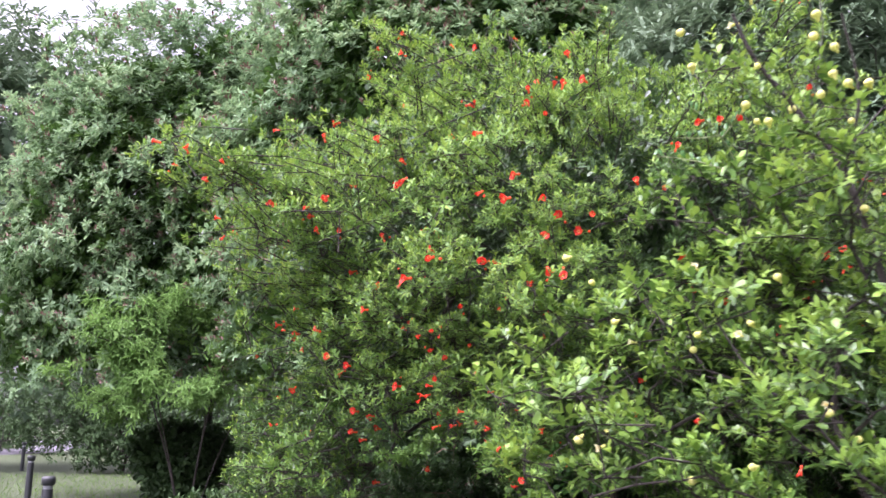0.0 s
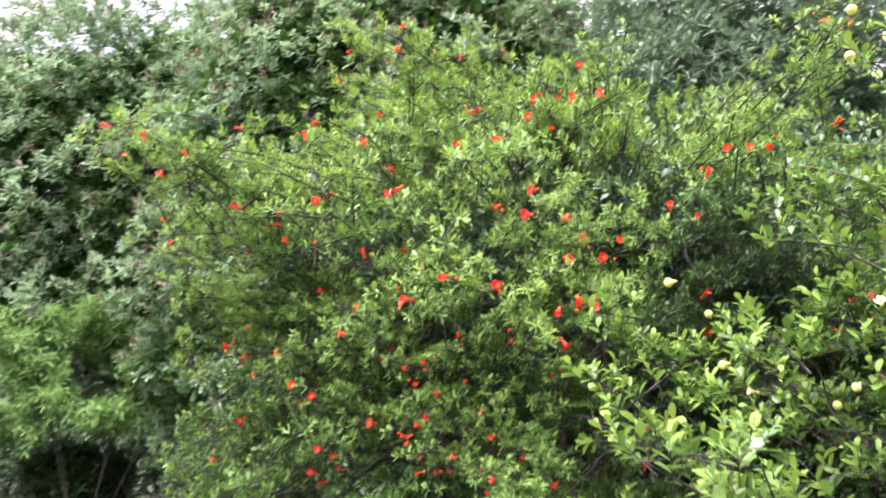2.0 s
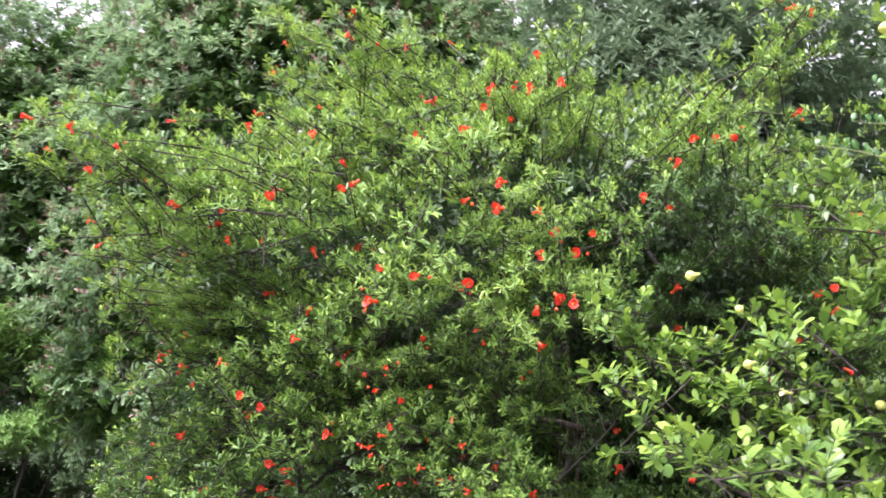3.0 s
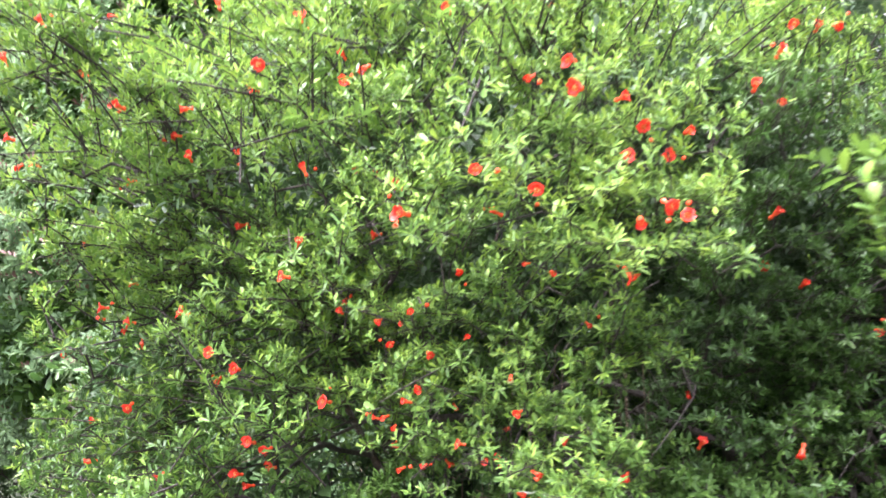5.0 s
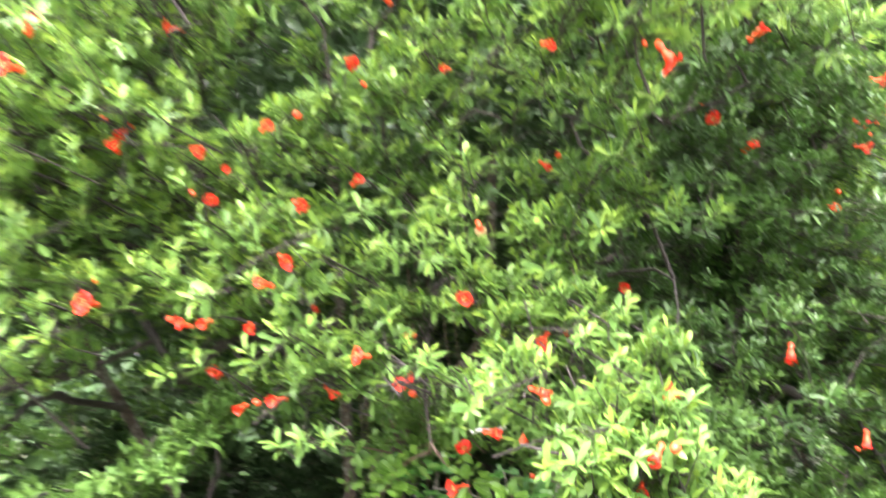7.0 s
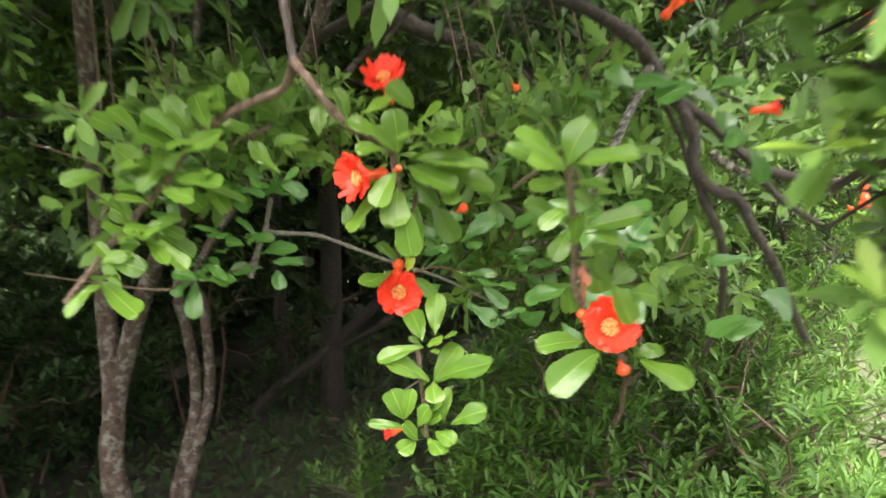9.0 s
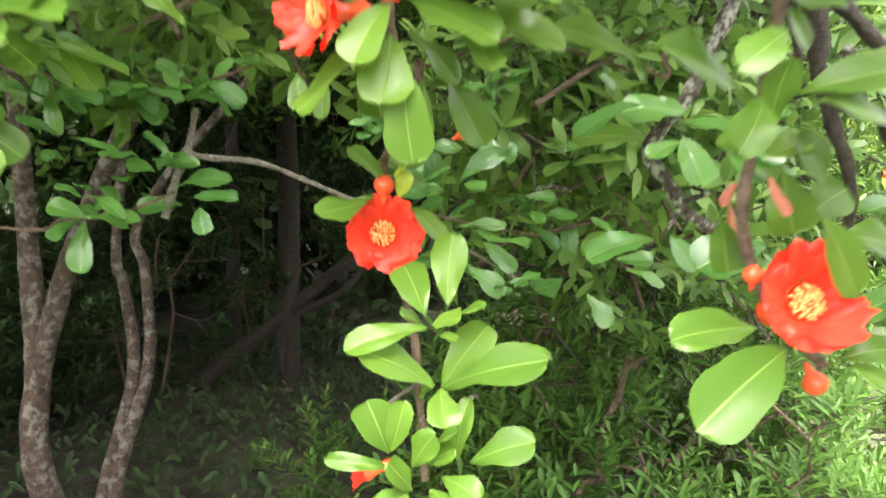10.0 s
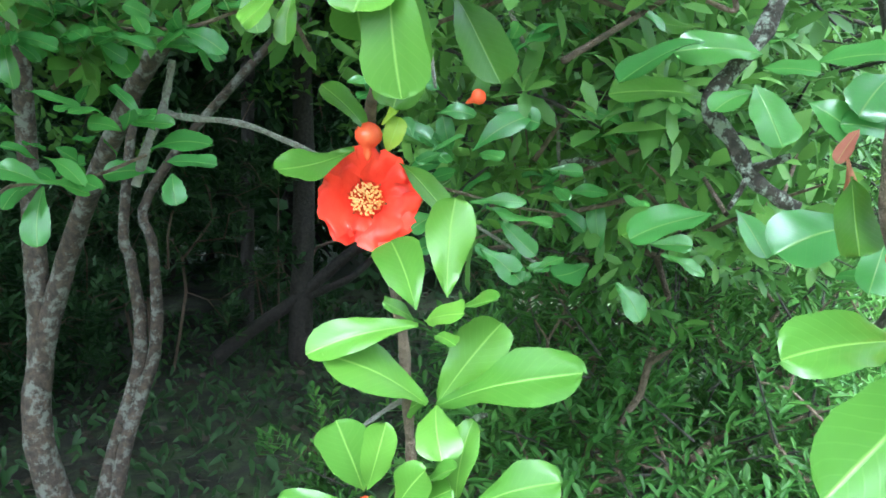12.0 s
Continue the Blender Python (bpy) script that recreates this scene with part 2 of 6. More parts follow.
def ground_material():
    m, nt, b = node_material("lawn_litter_and_shade")
    L = nt.links
    g = nt.nodes.new("ShaderNodeNewGeometry")
    mid = add(nt, "ShaderNodeTexNoise", Scale=5.0, Detail=5.0, Roughness=0.7)
    fine = add(nt, "ShaderNodeTexNoise", Scale=60.0, Detail=4.0, Roughness=0.7)
    for n in (mid, fine):
        L.new(g.outputs["Position"], n.inputs["Vector"])
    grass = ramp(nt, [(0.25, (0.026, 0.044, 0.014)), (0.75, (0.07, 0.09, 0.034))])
    soil_and_shade = ramp(nt, [(0.3, (0.008, 0.007, 0.005)), (0.55, (0.018, 0.015, 0.01)), (0.8, (0.05, 0.038, 0.027))])
    L.new(fine.outputs["Fac"], grass.inputs[0])
    L.new(fine.outputs["Fac"], soil_and_shade.inputs[0])
    # bare earth and litter lie under the trees, darkened for the shade there
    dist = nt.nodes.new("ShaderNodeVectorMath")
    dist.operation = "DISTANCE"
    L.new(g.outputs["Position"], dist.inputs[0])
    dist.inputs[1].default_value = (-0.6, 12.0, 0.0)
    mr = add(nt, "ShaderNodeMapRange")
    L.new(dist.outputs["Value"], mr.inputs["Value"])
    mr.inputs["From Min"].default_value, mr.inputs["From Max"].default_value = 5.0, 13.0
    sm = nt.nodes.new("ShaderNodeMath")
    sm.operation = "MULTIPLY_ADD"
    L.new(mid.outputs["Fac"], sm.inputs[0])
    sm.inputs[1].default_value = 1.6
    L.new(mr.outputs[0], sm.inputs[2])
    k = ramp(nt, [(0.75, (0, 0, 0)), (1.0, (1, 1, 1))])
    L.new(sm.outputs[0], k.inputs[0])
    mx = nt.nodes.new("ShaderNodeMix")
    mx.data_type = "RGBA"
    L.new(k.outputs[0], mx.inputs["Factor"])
    L.new(soil_and_shade.outputs[0], mx.inputs["A"])
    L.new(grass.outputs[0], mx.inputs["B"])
    L.new(mx.outputs["Result"], b.inputs["Base Color"])
    b.inputs["Roughness"].default_value = 0.95
    bp = add(nt, "ShaderNodeBump", Strength=0.8, Distance=0.03)
    L.new(fine.outputs["Fac"], bp.inputs["Height"])
    L.new(bp.outputs[0], b.inputs["Normal"])
    return m


# ---- mesh tools ----
def quick_mesh(name, verts, faces, smooth=True):
    verts, faces = np.asarray(verts, np.float32), np.asarray(faces, np.int32)
    m, k = faces.shape
    me = bpy.data.meshes.new(name)
    me.vertices.add(len(verts))
    me.vertices.foreach_set("co", verts.ravel())
    me.loops.add(m * k)
    me.loops.foreach_set("vertex_index", faces.ravel())
    me.polygons.add(m)
    me.polygons.foreach_set("loop_start", np.arange(m, dtype=np.int32) * k)
    me.polygons.foreach_set("use_smooth", np.full(m, smooth))
    me.update(calc_edges=True)
    return me


def part(name, me, material, parent=None, label=""):
    ob = new(name, me)
    if material and not me.materials:
        me.materials.append(material)
    if parent:
        ob.parent = parent
    if label:
        ob["label"] = label
    return ob


def thing(name, label, category, at=(0, 0, 0), group="", kind=""):
    ob = new(name)
    ob.location = at
    return tagged(ob, label, category, group, kind)


def unit(a):
    return a / np.maximum(np.linalg.norm(a, axis=-1, keepdims=True), 1e-9)


# leaf outlines: (along, across, lift) and quads
SIMPLE = (np.array([(0, 0), (0.36, 0.72), (0.8, 0.98), (1, 0), (0.8, -0.98), (0.36, -0.72)]), np.array([(0, 1, 2, 3), (0, 3, 4, 5)]))


def grid_leaf(u):
    u = np.array(u)
    n = len(u)
    w = 2.36 * u ** 0.8 * (1 - u) ** 0.5
    w[0], w[-1] = 0.06, 0.05
    t = np.array([(a, s * b) for a, b in zip(u, w) for s in (1, 0, -1)])
    q = [(3 * i + j, 3 * i + 3 + j, 3 * i + 4 + j, 3 * i + 1 + j) for i in range(n - 1) for j in (0, 1)]
    return t, np.array(q)


MIDDLE = grid_leaf((0, 0.38, 0.78, 1.0))


def leaves_mesh(name, base, along, face, length, width, outline=SIMPLE, bend=0.12, fold=0.25):
    """Many leaves in one mesh: each has its root, its direction, its upper side, length and half width."""
    t, q = outline
    n, k = len(base), len(t)
    along = unit(along)
    side = unit(np.cross(face, along))
    up = np.cross(along, side)
    L, W = length[:, None, None], width[:, None, None]
    u, v = t[None, :, 0:1], t[None, :, 1:2]
    bd = (bend * (0.4 + 1.2 * np.random.rand(n)))[:, None, None]
    pts = base[:, None] + along[:, None] * (u * L) + side[:, None] * (v * W) + up[:, None] * (-bd * L * u * u + fold * W * np.abs(v))
    faces = (np.arange(n)[:, None, None] * k + q[None]).reshape(-1, q.shape[1])
    return quick_mesh(name, pts.reshape(-1, 3), faces)


def tube(points, radii, sides=6, lump=0.0):
    """A tapering branch along points: its vertices and quads."""
    P = np.asarray(points, float)
    n = len(P)
    T = unit(np.gradient(P, axis=0)) if n > 2 else unit(np.repeat((P[-1] - P[0])[None], n, 0))
    ref = np.array([0.31, 0.17, 0.93]) if abs(T[0][2]) < 0.9 else np.array([1.0, 0.1, 0.0])
    A = unit(np.cross(T, ref))
    B = np.cross(T, A)
    an = np.arange(sides) * TAU / sides
    R = np.asarray(radii, float)[:, None, None] * (1 + lump * (np.random.rand(n, sides, 1) - 0.5))
    V = P[:, None] + R * (A[:, None] * np.cos(an)[None, :, None] + B[:, None] * np.sin(an)[None, :, None])
    F = [(i * sides + j, i * sides + (j + 1) % sides, (i + 1) * sides + (j + 1) % sides, (i + 1) * sides + j) for i in range(n - 1) for j in range(sides)]
    return V.reshape(-1, 3), np.array(F)


def tubes_mesh(name, runs):
    V, F, o = [], [], 0
    for v, f in runs:
        V.append(v)
        F.append(f + o)
        o += len(v)
    return quick_mesh(name, np.concatenate(V), np.concatenate(F))


def curve_points(pts, n):
    """A smooth run of n points through a few."""
    P = np.asarray(pts, float)
    P = np.vstack([2 * P[0] - P[1], P, 2 * P[-1] - P[-2]])
    out = []
    for s in np.linspace(0, len(P) - 3 - 1e-6, n):
        i, t = int(s), s - int(s)
        a, b, c, d = P[i:i + 4]
        out.append(0.5 * (2 * b + (c - a) * t + (2 * a - 5 * b + 4 * c - d) * t * t + (3 * b - a - 3 * c + d) * t ** 3))
    return np.array(out)


def grow(stems, targets, step=0.14, wander=0.03, rise=0.3, avoid=None):
    """Branches that reach every target: each starts from the nearest wood there is."""
    nodes, parent, runs = [], [], []
    for pts in stems:
        ids = []
        for p in pts:
            nodes.append(np.array(p, float))
            parent.append(ids[-1] if ids else -1)
            ids.append(len(nodes) - 1)
        runs.append(ids)
    root = np.mean([s[0] for s in stems], axis=0)
    tips = []
    for t in sorted(targets, key=lambda p: np.linalg.norm(p - root)):
        N = np.array(nodes)
        d = np.linalg.norm(N - t, axis=1) + rise * np.maximum(0, N[:, 2] - t[2]) + 0.15 * np.linalg.norm(N - root, axis=1)
        d[N[:, 2] < 0.35] += 2
        i = int(np.argmin(d))
        if avoid:
            for j in np.argsort(d)[:60]:
                line = N[j] + (t - N[j]) * np.linspace(0.1, 0.9, 7)[:, None]
                if not avoid(line).any():
                    i = int(j)
                    break
        a = nodes[i]
        dist = np.linalg.norm(t - a)
        n = max(2, int(dist / step))
        ids = [i]
        bow = np.array([0, 0, 0.12 * dist]) + np.random.randn(3) * 0.06 * dist
        for s in np.arange(1, n + 1) / n:
            p = a + (t - a) * s + bow * math.sin(math.pi * s) + (np.random.randn(3) * wander * (s < 1))
            nodes.append(p)
            parent.append(ids[-1])
            ids.append(len(nodes) - 1)
        runs.append(ids)
        tips.append(ids[-1])
    load = np.zeros(len(nodes))
    load[tips] = 1
    for i in range(len(nodes) - 1, -1, -1):
        if parent[i] >= 0:
            load[parent[i]] += load[i]
    return np.array(nodes), runs, load, tips


def shoots(base, aim, length, leaves, size, slim=0.32, spread=55, lift=0.35, jitter=0.5):
    """Leaves set along many shoots at once. Returns roots, directions, faces, lengths, half widths and the shoots' tips."""
    m = len(base)
    aim = unit(aim)
    helper = np.where(np.abs(aim[:, 2:3]) > 0.9, [[1.0, 0, 0]], [[0, 0, 1.0]])
    A = unit(np.cross(aim, helper))
    B = np.cross(aim, A)
    k = leaves
    s = np.linspace(0.06, 1.0, k)[None, :, None] + (np.random.rand(m, k, 1) - 0.5) * 0.5 / k
    turn = (np.arange(k) * 2.4)[None] + np.random.rand(m, 1) * TAU + np.random.randn(m, k) * 0.4
    droop = -0.25 * s * s * length[:, None, None] * np.array([0, 0, 1.0]) * np.random.rand(m, 1, 1)
    P = base[:, None] + aim[:, None] * (s * length[:, None, None]) + droop
    radial = A[:, None] * np.cos(turn)[..., None] + B[:, None] * np.sin(turn)[..., None]
    ang = np.radians(spread) * (1.1 - 0.55 * s)
    D = aim[:, None] * np.cos(ang) + radial * np.sin(ang) + np.random.randn(m, k, 3) * jitter * 0.3
    D[..., 2] += lift * 0.5
    D = unit(D)
    face = unit(aim[:, None] * 0.6 - radial * 0.5 + np.array([0, 0, 0.9]) + np.random.randn(m, k, 3) * jitter * 0.6)
    L = size * (0.65 + 0.6 * np.random.rand(m, k)) * (1.1 - 0.35 * s[..., 0])
    W = L * slim * 0.5 * (0.8 + 0.4 * np.random.rand(m, k))
    f = lambda a: a.reshape(-1, a.shape[-1])
    return f(P), f(D), f(face), L.ravel(), W.ravel(), np.broadcast_to(s, (m, k, 1)).ravel()


def dome_points(n, centre, radii, inner=0.7, low=-1.0, lumps=0.18, freq=1.1, power=2.0, front=None):
    """Points in the outer shell of a lumpy crown; low cuts its underside."""
    out = []
    c, r = np.array(centre), np.array(radii)
    while len(out) < n:
        d = np.random.randn(3)
        d /= (np.abs(d) ** power).sum() ** (1 / power)
        if d[2] < low:
            continue
        if front is not None and np.dot(d, front) < 0 and random.random() < 0.55:
            continue
        k = 1 + lumps * 2 * noise.noise(Vector(d * r * freq + c))
        s = (inner + (1 - inner) * random.random() ** 0.6) * k
        out.append(c + d * r * s)
    return np.array(out)


def in_front(points, centre):
    """Outward directions from a crown's middle."""
    return unit(points - np.array(centre))

# ---- ground, path, lawn ----
def ground():
    n = 150
    g = np.linspace(-1, 1, n)
    g = np.sign(g) * np.abs(g) ** 2.6 * 900
    X, Y = np.meshgrid(g, g + 6)
    Z = np.array([[0.03 * noise.noise(Vector((x * 0.5, y * 0.5, 0))) if abs(x) < 40 and abs(y) < 40 else 0 for x, y in zip(r, s)] for r, s in zip(X, Y)])
    i = np.arange(n * n).reshape(n, n)
    F = np.stack([i[:-1, :-1], i[:-1, 1:], i[1:, 1:], i[1:, :-1]], -1).reshape(-1, 4)
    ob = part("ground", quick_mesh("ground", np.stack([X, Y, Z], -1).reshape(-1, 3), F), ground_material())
    tagged(ob, "short lawn with bare earth, leaf litter and painted shade under trees", "ground", kind="structure")


def road():
    c = curve_points([(-47, 27, 0), (-31, 34, 0), (-23, 43, 0), (-26, 62, 0), (-40, 90, 0)], 24)
    t = unit(np.gradient(c, axis=0))
    s = np.stack([-t[:, 1], t[:, 0], 0 * t[:, 0]], -1)
    V = np.concatenate([c + s * 1.9 + (0, 0, 0.05), c - s * 1.9 + (0, 0, 0.05), c + s * 2.0 - (0, 0, 0.1), c - s * 2.0 - (0, 0, 0.1)])
    n = len(c)
    F = [(i, i + 1, n + i + 1, n + i) for i in range(n - 1)] + [(i, 2 * n + i, 2 * n + i + 1, i + 1) for i in range(n - 1)] + [(n + i, n + i + 1, 3 * n + i + 1, 3 * n + i) for i in range(n - 1)]
    ob = part("road", quick_mesh("road", V, F), ASPHALT)
    tagged(ob, "pale grey asphalt path curving through the park", "path", kind="structure")


ground()
road()


# ---- where the flowers stand ----

# red flowers, from the low boughs up
LOW_BLOOM = [(-0.42, 5.73, 1.11), (-0.61, 5.87, 1.20), (-0.08, 5.06, 1.23), (0.36, 3.99, 1.23), (1.85, 4.58, 1.25), (0.33, 4.05, 1.31), (0.25, 3.94, 1.37), (-0.49, 5.48, 1.38), (0.21, 4.25, 1.40), (-0.83, 5.47, 1.42), (-0.54, 5.37, 1.43), (-0.40, 5.54, 1.45), (0.46, 4.09, 1.45), (0.21, 4.12, 1.46), (-0.04, 4.70, 1.46), (0.06, 4.76, 1.47), (-1.15, 6.00, 1.47), (0.09, 4.58, 1.48), (0.18, 4.48, 1.49), (0.24, 4.54, 1.50), (1.29, 4.42, 1.51), (-0.43, 5.38, 1.52), (0.09, 4.46, 1.54), (-0.01, 4.93, 1.54), (1.02, 4.60, 1.54), (-0.51, 5.13, 1.55), (0.37, 4.29, 1.55), (-0.12, 4.44, 1.59), (0.32, 4.67, 1.59), (-0.11, 4.82, 1.63), (-0.08, 4.78, 1.63), (0.24, 4.34, 1.63), (-1.20, 6.46, 1.66), (0.19, 4.85, 1.67), (-0.07, 4.50, 1.67), (-0.26, 4.98, 1.69), (-0.99, 5.82, 1.70), (-0.04, 4.48, 1.71)]
MIDDLE_BLOOM = [(1.10, 4.78, 1.72), (-0.63, 5.42, 1.79), (-0.57, 5.22, 1.82), (0.01, 4.52, 1.82), (-0.67, 5.04, 1.86), (0.14, 4.54, 1.88), (-0.06, 4.78, 1.88), (0.52, 4.42, 1.92), (-0.13, 4.65, 1.94), (1.78, 4.55, 1.95), (-0.06, 4.50, 1.95), (-0.02, 4.82, 1.96), (-1.32, 6.22, 1.96), (-0.97, 6.00, 1.99), (-0.22, 4.92, 2.01), (0.48, 4.04, 2.01), (0.27, 4.11, 2.02), (2.25, 4.60, 2.02), (-0.78, 5.30, 2.04), (-0.19, 4.97, 2.06), (0.09, 4.45, 2.08), (-1.07, 6.25, 2.09), (0.39, 3.80, 2.10), (-0.44, 4.78, 2.10), (-1.04, 6.13, 2.11), (0.34, 4.50, 2.13), (0.54, 3.82, 2.13), (1.54, 4.64, 2.14), (1.91, 4.50, 2.14), (0.47, 3.79, 2.15), (-0.18, 4.09, 2.16), (-1.16, 6.06, 2.16), (-1.23, 6.65, 2.19), (1.37, 4.63, 2.20), (-0.06, 3.78, 2.20), (0.19, 4.01, 2.23), (1.96, 4.52, 2.23), (-0.38, 4.94, 2.26)]
HIGH_BLOOM = [(-1.03, 6.00, 2.27), (2.17, 4.54, 2.31), (-0.09, 4.95, 2.31), (1.23, 4.36, 2.33), (0.29, 4.66, 2.35), (0.49, 4.04, 2.37), (2.03, 4.48, 2.37), (0.66, 4.09, 2.40), (2.12, 4.47, 2.40), (-0.07, 4.67, 2.42), (-0.57, 5.37, 2.42), (0.55, 4.05, 2.47), (0.72, 4.07, 2.48), (0.29, 3.94, 2.52), (-1.30, 6.41, 2.53), (0.47, 4.01, 2.54), (0.17, 3.99, 2.56), (-0.58, 4.10, 2.56), (-0.36, 5.02, 2.57), (-0.61, 4.94, 2.59), (0.93, 4.01, 2.63), (1.09, 4.10, 2.63), (-0.04, 5.22, 2.64), (-0.12, 5.21, 2.66), (-0.79, 5.26, 2.66), (0.35, 4.11, 2.69), (-0.80, 4.87, 2.71), (-1.06, 5.86, 2.72), (2.42, 4.51, 2.72), (-1.52, 5.80, 2.73), (-0.22, 4.50, 2.77), (2.28, 4.45, 2.78), (-0.85, 5.36, 2.78), (-0.26, 4.67, 2.79), (-1.06, 5.16, 2.81), (-1.51, 6.06, 2.83), (0.16, 3.96, 2.85)]
TOP_BLOOM = [(1.19, 4.20, 2.87), (-0.56, 5.09, 2.90), (-1.61, 5.95, 2.91), (-1.20, 5.20, 2.94), (-1.47, 5.15, 2.95), (-1.30, 4.86, 2.98), (0.05, 4.43, 2.99), (-0.24, 4.89, 3.00), (-1.51, 4.84, 3.05), (1.35, 4.31, 3.05), (1.46, 4.32, 3.06), (-1.69, 5.22, 3.07), (1.57, 4.35, 3.09), (-0.71, 4.87, 3.14), (-0.40, 4.92, 3.15), (-1.76, 5.02, 3.16), (0.15, 4.66, 3.27), (0.60, 4.82, 3.28), (1.99, 4.43, 3.29), (-0.68, 5.15, 3.33), (0.78, 4.53, 3.37), (0.52, 5.05, 3.43), (0.71, 4.83, 3.47), (0.51, 4.91, 3.47), (1.64, 3.91, 3.54), (-1.21, 5.90, 3.55), (0.69, 5.07, 3.57), (0.59, 5.10, 3.60), (0.73, 4.76, 3.63), (-0.25, 4.77, 3.63), (1.87, 4.08, 3.64), (-0.24, 4.63, 3.69), (-0.30, 6.33, 3.91), (0.23, 6.03, 4.26), (0.54, 6.01, 4.33), (-0.63, 6.79, 4.35), (0.07, 6.25, 4.38), (-0.56, 6.81, 4.61)]
# leafy bough ends of the crown without flowers
LEAFY = [(0.44, 4.91, 1.73), (-0.07, 5.00, 1.73), (-0.01, 5.06, 1.41), (0.00, 4.44, 1.50), (0.03, 4.43, 1.44), (0.15, 4.66, 1.28), (0.20, 4.41, 1.41), (0.25, 4.37, 1.41), (0.30, 4.51, 1.83), (0.30, 4.38, 1.63), (0.31, 4.24, 1.54), (0.45, 4.24, 1.56), (0.40, 4.11, 1.54), (0.49, 4.09, 1.47), (0.58, 4.33, 1.79), (0.49, 4.36, 1.69), (0.59, 4.23, 1.81), (1.45, 4.65, 1.75), (1.66, 4.63, 1.79), (1.39, 4.57, 1.56), (1.63, 4.45, 2.02), (0.25, 4.07, 1.37), (0.34, 3.96, 1.37), (0.17, 4.08, 1.32), (0.19, 4.21, 1.31), (0.23, 4.23, 1.22), (0.36, 4.14, 1.24), (0.60, 4.15, 1.24), (0.47, 3.96, 1.24), (1.89, 4.78, 1.28), (2.08, 4.69, 1.41), (1.95, 4.49, 1.75), (-1.45, 6.22, 2.39), (-1.26, 6.08, 1.83)]
LEAFY_MORE = [(-0.91, 5.94, 2.41), (-0.84, 6.32, 1.74), (-0.36, 4.97, 1.84), (-0.39, 4.83, 2.15), (-0.23, 5.01, 1.70), (0.41, 4.70, 1.98), (0.35, 3.94, 2.19), (0.52, 4.27, 1.79), (0.44, 4.26, 1.56), (1.17, 4.52, 2.02), (1.26, 4.26, 2.49), (1.61, 4.80, 3.11), (1.55, 4.66, 1.86), (1.11, 4.65, 1.59), (-0.00, 4.17, 2.56), (-0.12, 4.33, 2.53), (-0.08, 4.23, 2.38), (-0.23, 6.24, 3.41), (-0.94, 5.38, 3.04), (-1.36, 5.87, 2.53), (1.35, 4.91, 2.32), (1.71, 4.78, 3.74), (2.52, 5.30, 4.01), (1.21, 4.17, 2.52), (1.62, 4.15, 2.62), (1.50, 4.90, 3.24), (-0.58, 6.94, 4.84), (0.38, 7.00, 4.83), (0.97, 4.71, 3.66), (1.44, 5.47, 3.63), (1.46, 5.04, 3.07), (0.23, 4.56, 1.62)]
CREAM_FLOWERS = [(0.77, 2.18, 2.53), (0.69, 2.30, 2.46), (0.90, 2.00, 2.41), (0.63, 2.17, 1.86), (0.37, 2.61, 1.97), (0.52, 2.65, 1.78), (0.55, 2.56, 1.71), (0.38, 2.52, 1.43), (0.46, 2.51, 1.45), (0.43, 2.47, 1.41), (0.76, 2.22, 1.37), (0.64, 2.33, 1.33), (0.90, 2.09, 1.52), (0.87, 2.09, 1.51), (0.90, 2.09, 1.50), (0.76, 2.25, 1.70), (0.95, 2.08, 2.51), (1.09, 2.12, 2.34), (0.82, 2.17, 2.60), (1.00, 2.10, 2.43)]
# leafy ends of the shrub's outer sprays
SPRAYS = [(0.64, 2.45, 2.00), (0.69, 2.42, 1.94), (0.76, 2.40, 1.89), (0.52, 2.50, 1.85), (0.71, 2.40, 1.78), (0.81, 2.38, 1.97), (0.78, 2.40, 1.70), (0.18, 2.63, 1.71), (0.16, 2.08, 1.54), (0.32, 2.30, 1.54), (0.30, 2.90, 1.92), (0.33, 2.85, 1.83), (0.53, 2.82, 1.88), (0.54, 2.67, 1.72), (0.67, 2.50, 1.62), (0.61, 2.29, 1.38), (0.12, 2.75, 1.39), (0.93, 2.36, 1.83), (0.63, 1.84, 1.47), (0.56, 1.83, 1.76), (0.84, 2.45, 2.25), (0.73, 2.30, 2.43), (0.79, 1.99, 2.22), (0.92, 2.46, 2.08), (0.79, 1.95, 2.03), (0.55, 2.52, 1.41), (0.44, 2.77, 1.60)]
CREAM_BUDS = [(0.77, 2.13, 2.28), (0.80, 2.14, 2.24), (0.83, 2.14, 2.24), (0.89, 2.13, 2.27), (0.95, 2.02, 2.32), (0.99, 2.03, 2.30), (0.98, 1.99, 1.97), (0.82, 2.13, 1.83), (0.70, 2.46, 1.68), (0.43, 2.52, 1.88), (0.63, 2.19, 2.51), (0.97, 2.10, 1.44), (0.79, 2.25, 1.73), (1.00, 2.05, 2.21), (0.92, 2.03, 2.27), (0.80, 2.11, 2.38), (0.68, 2.35, 1.71)]


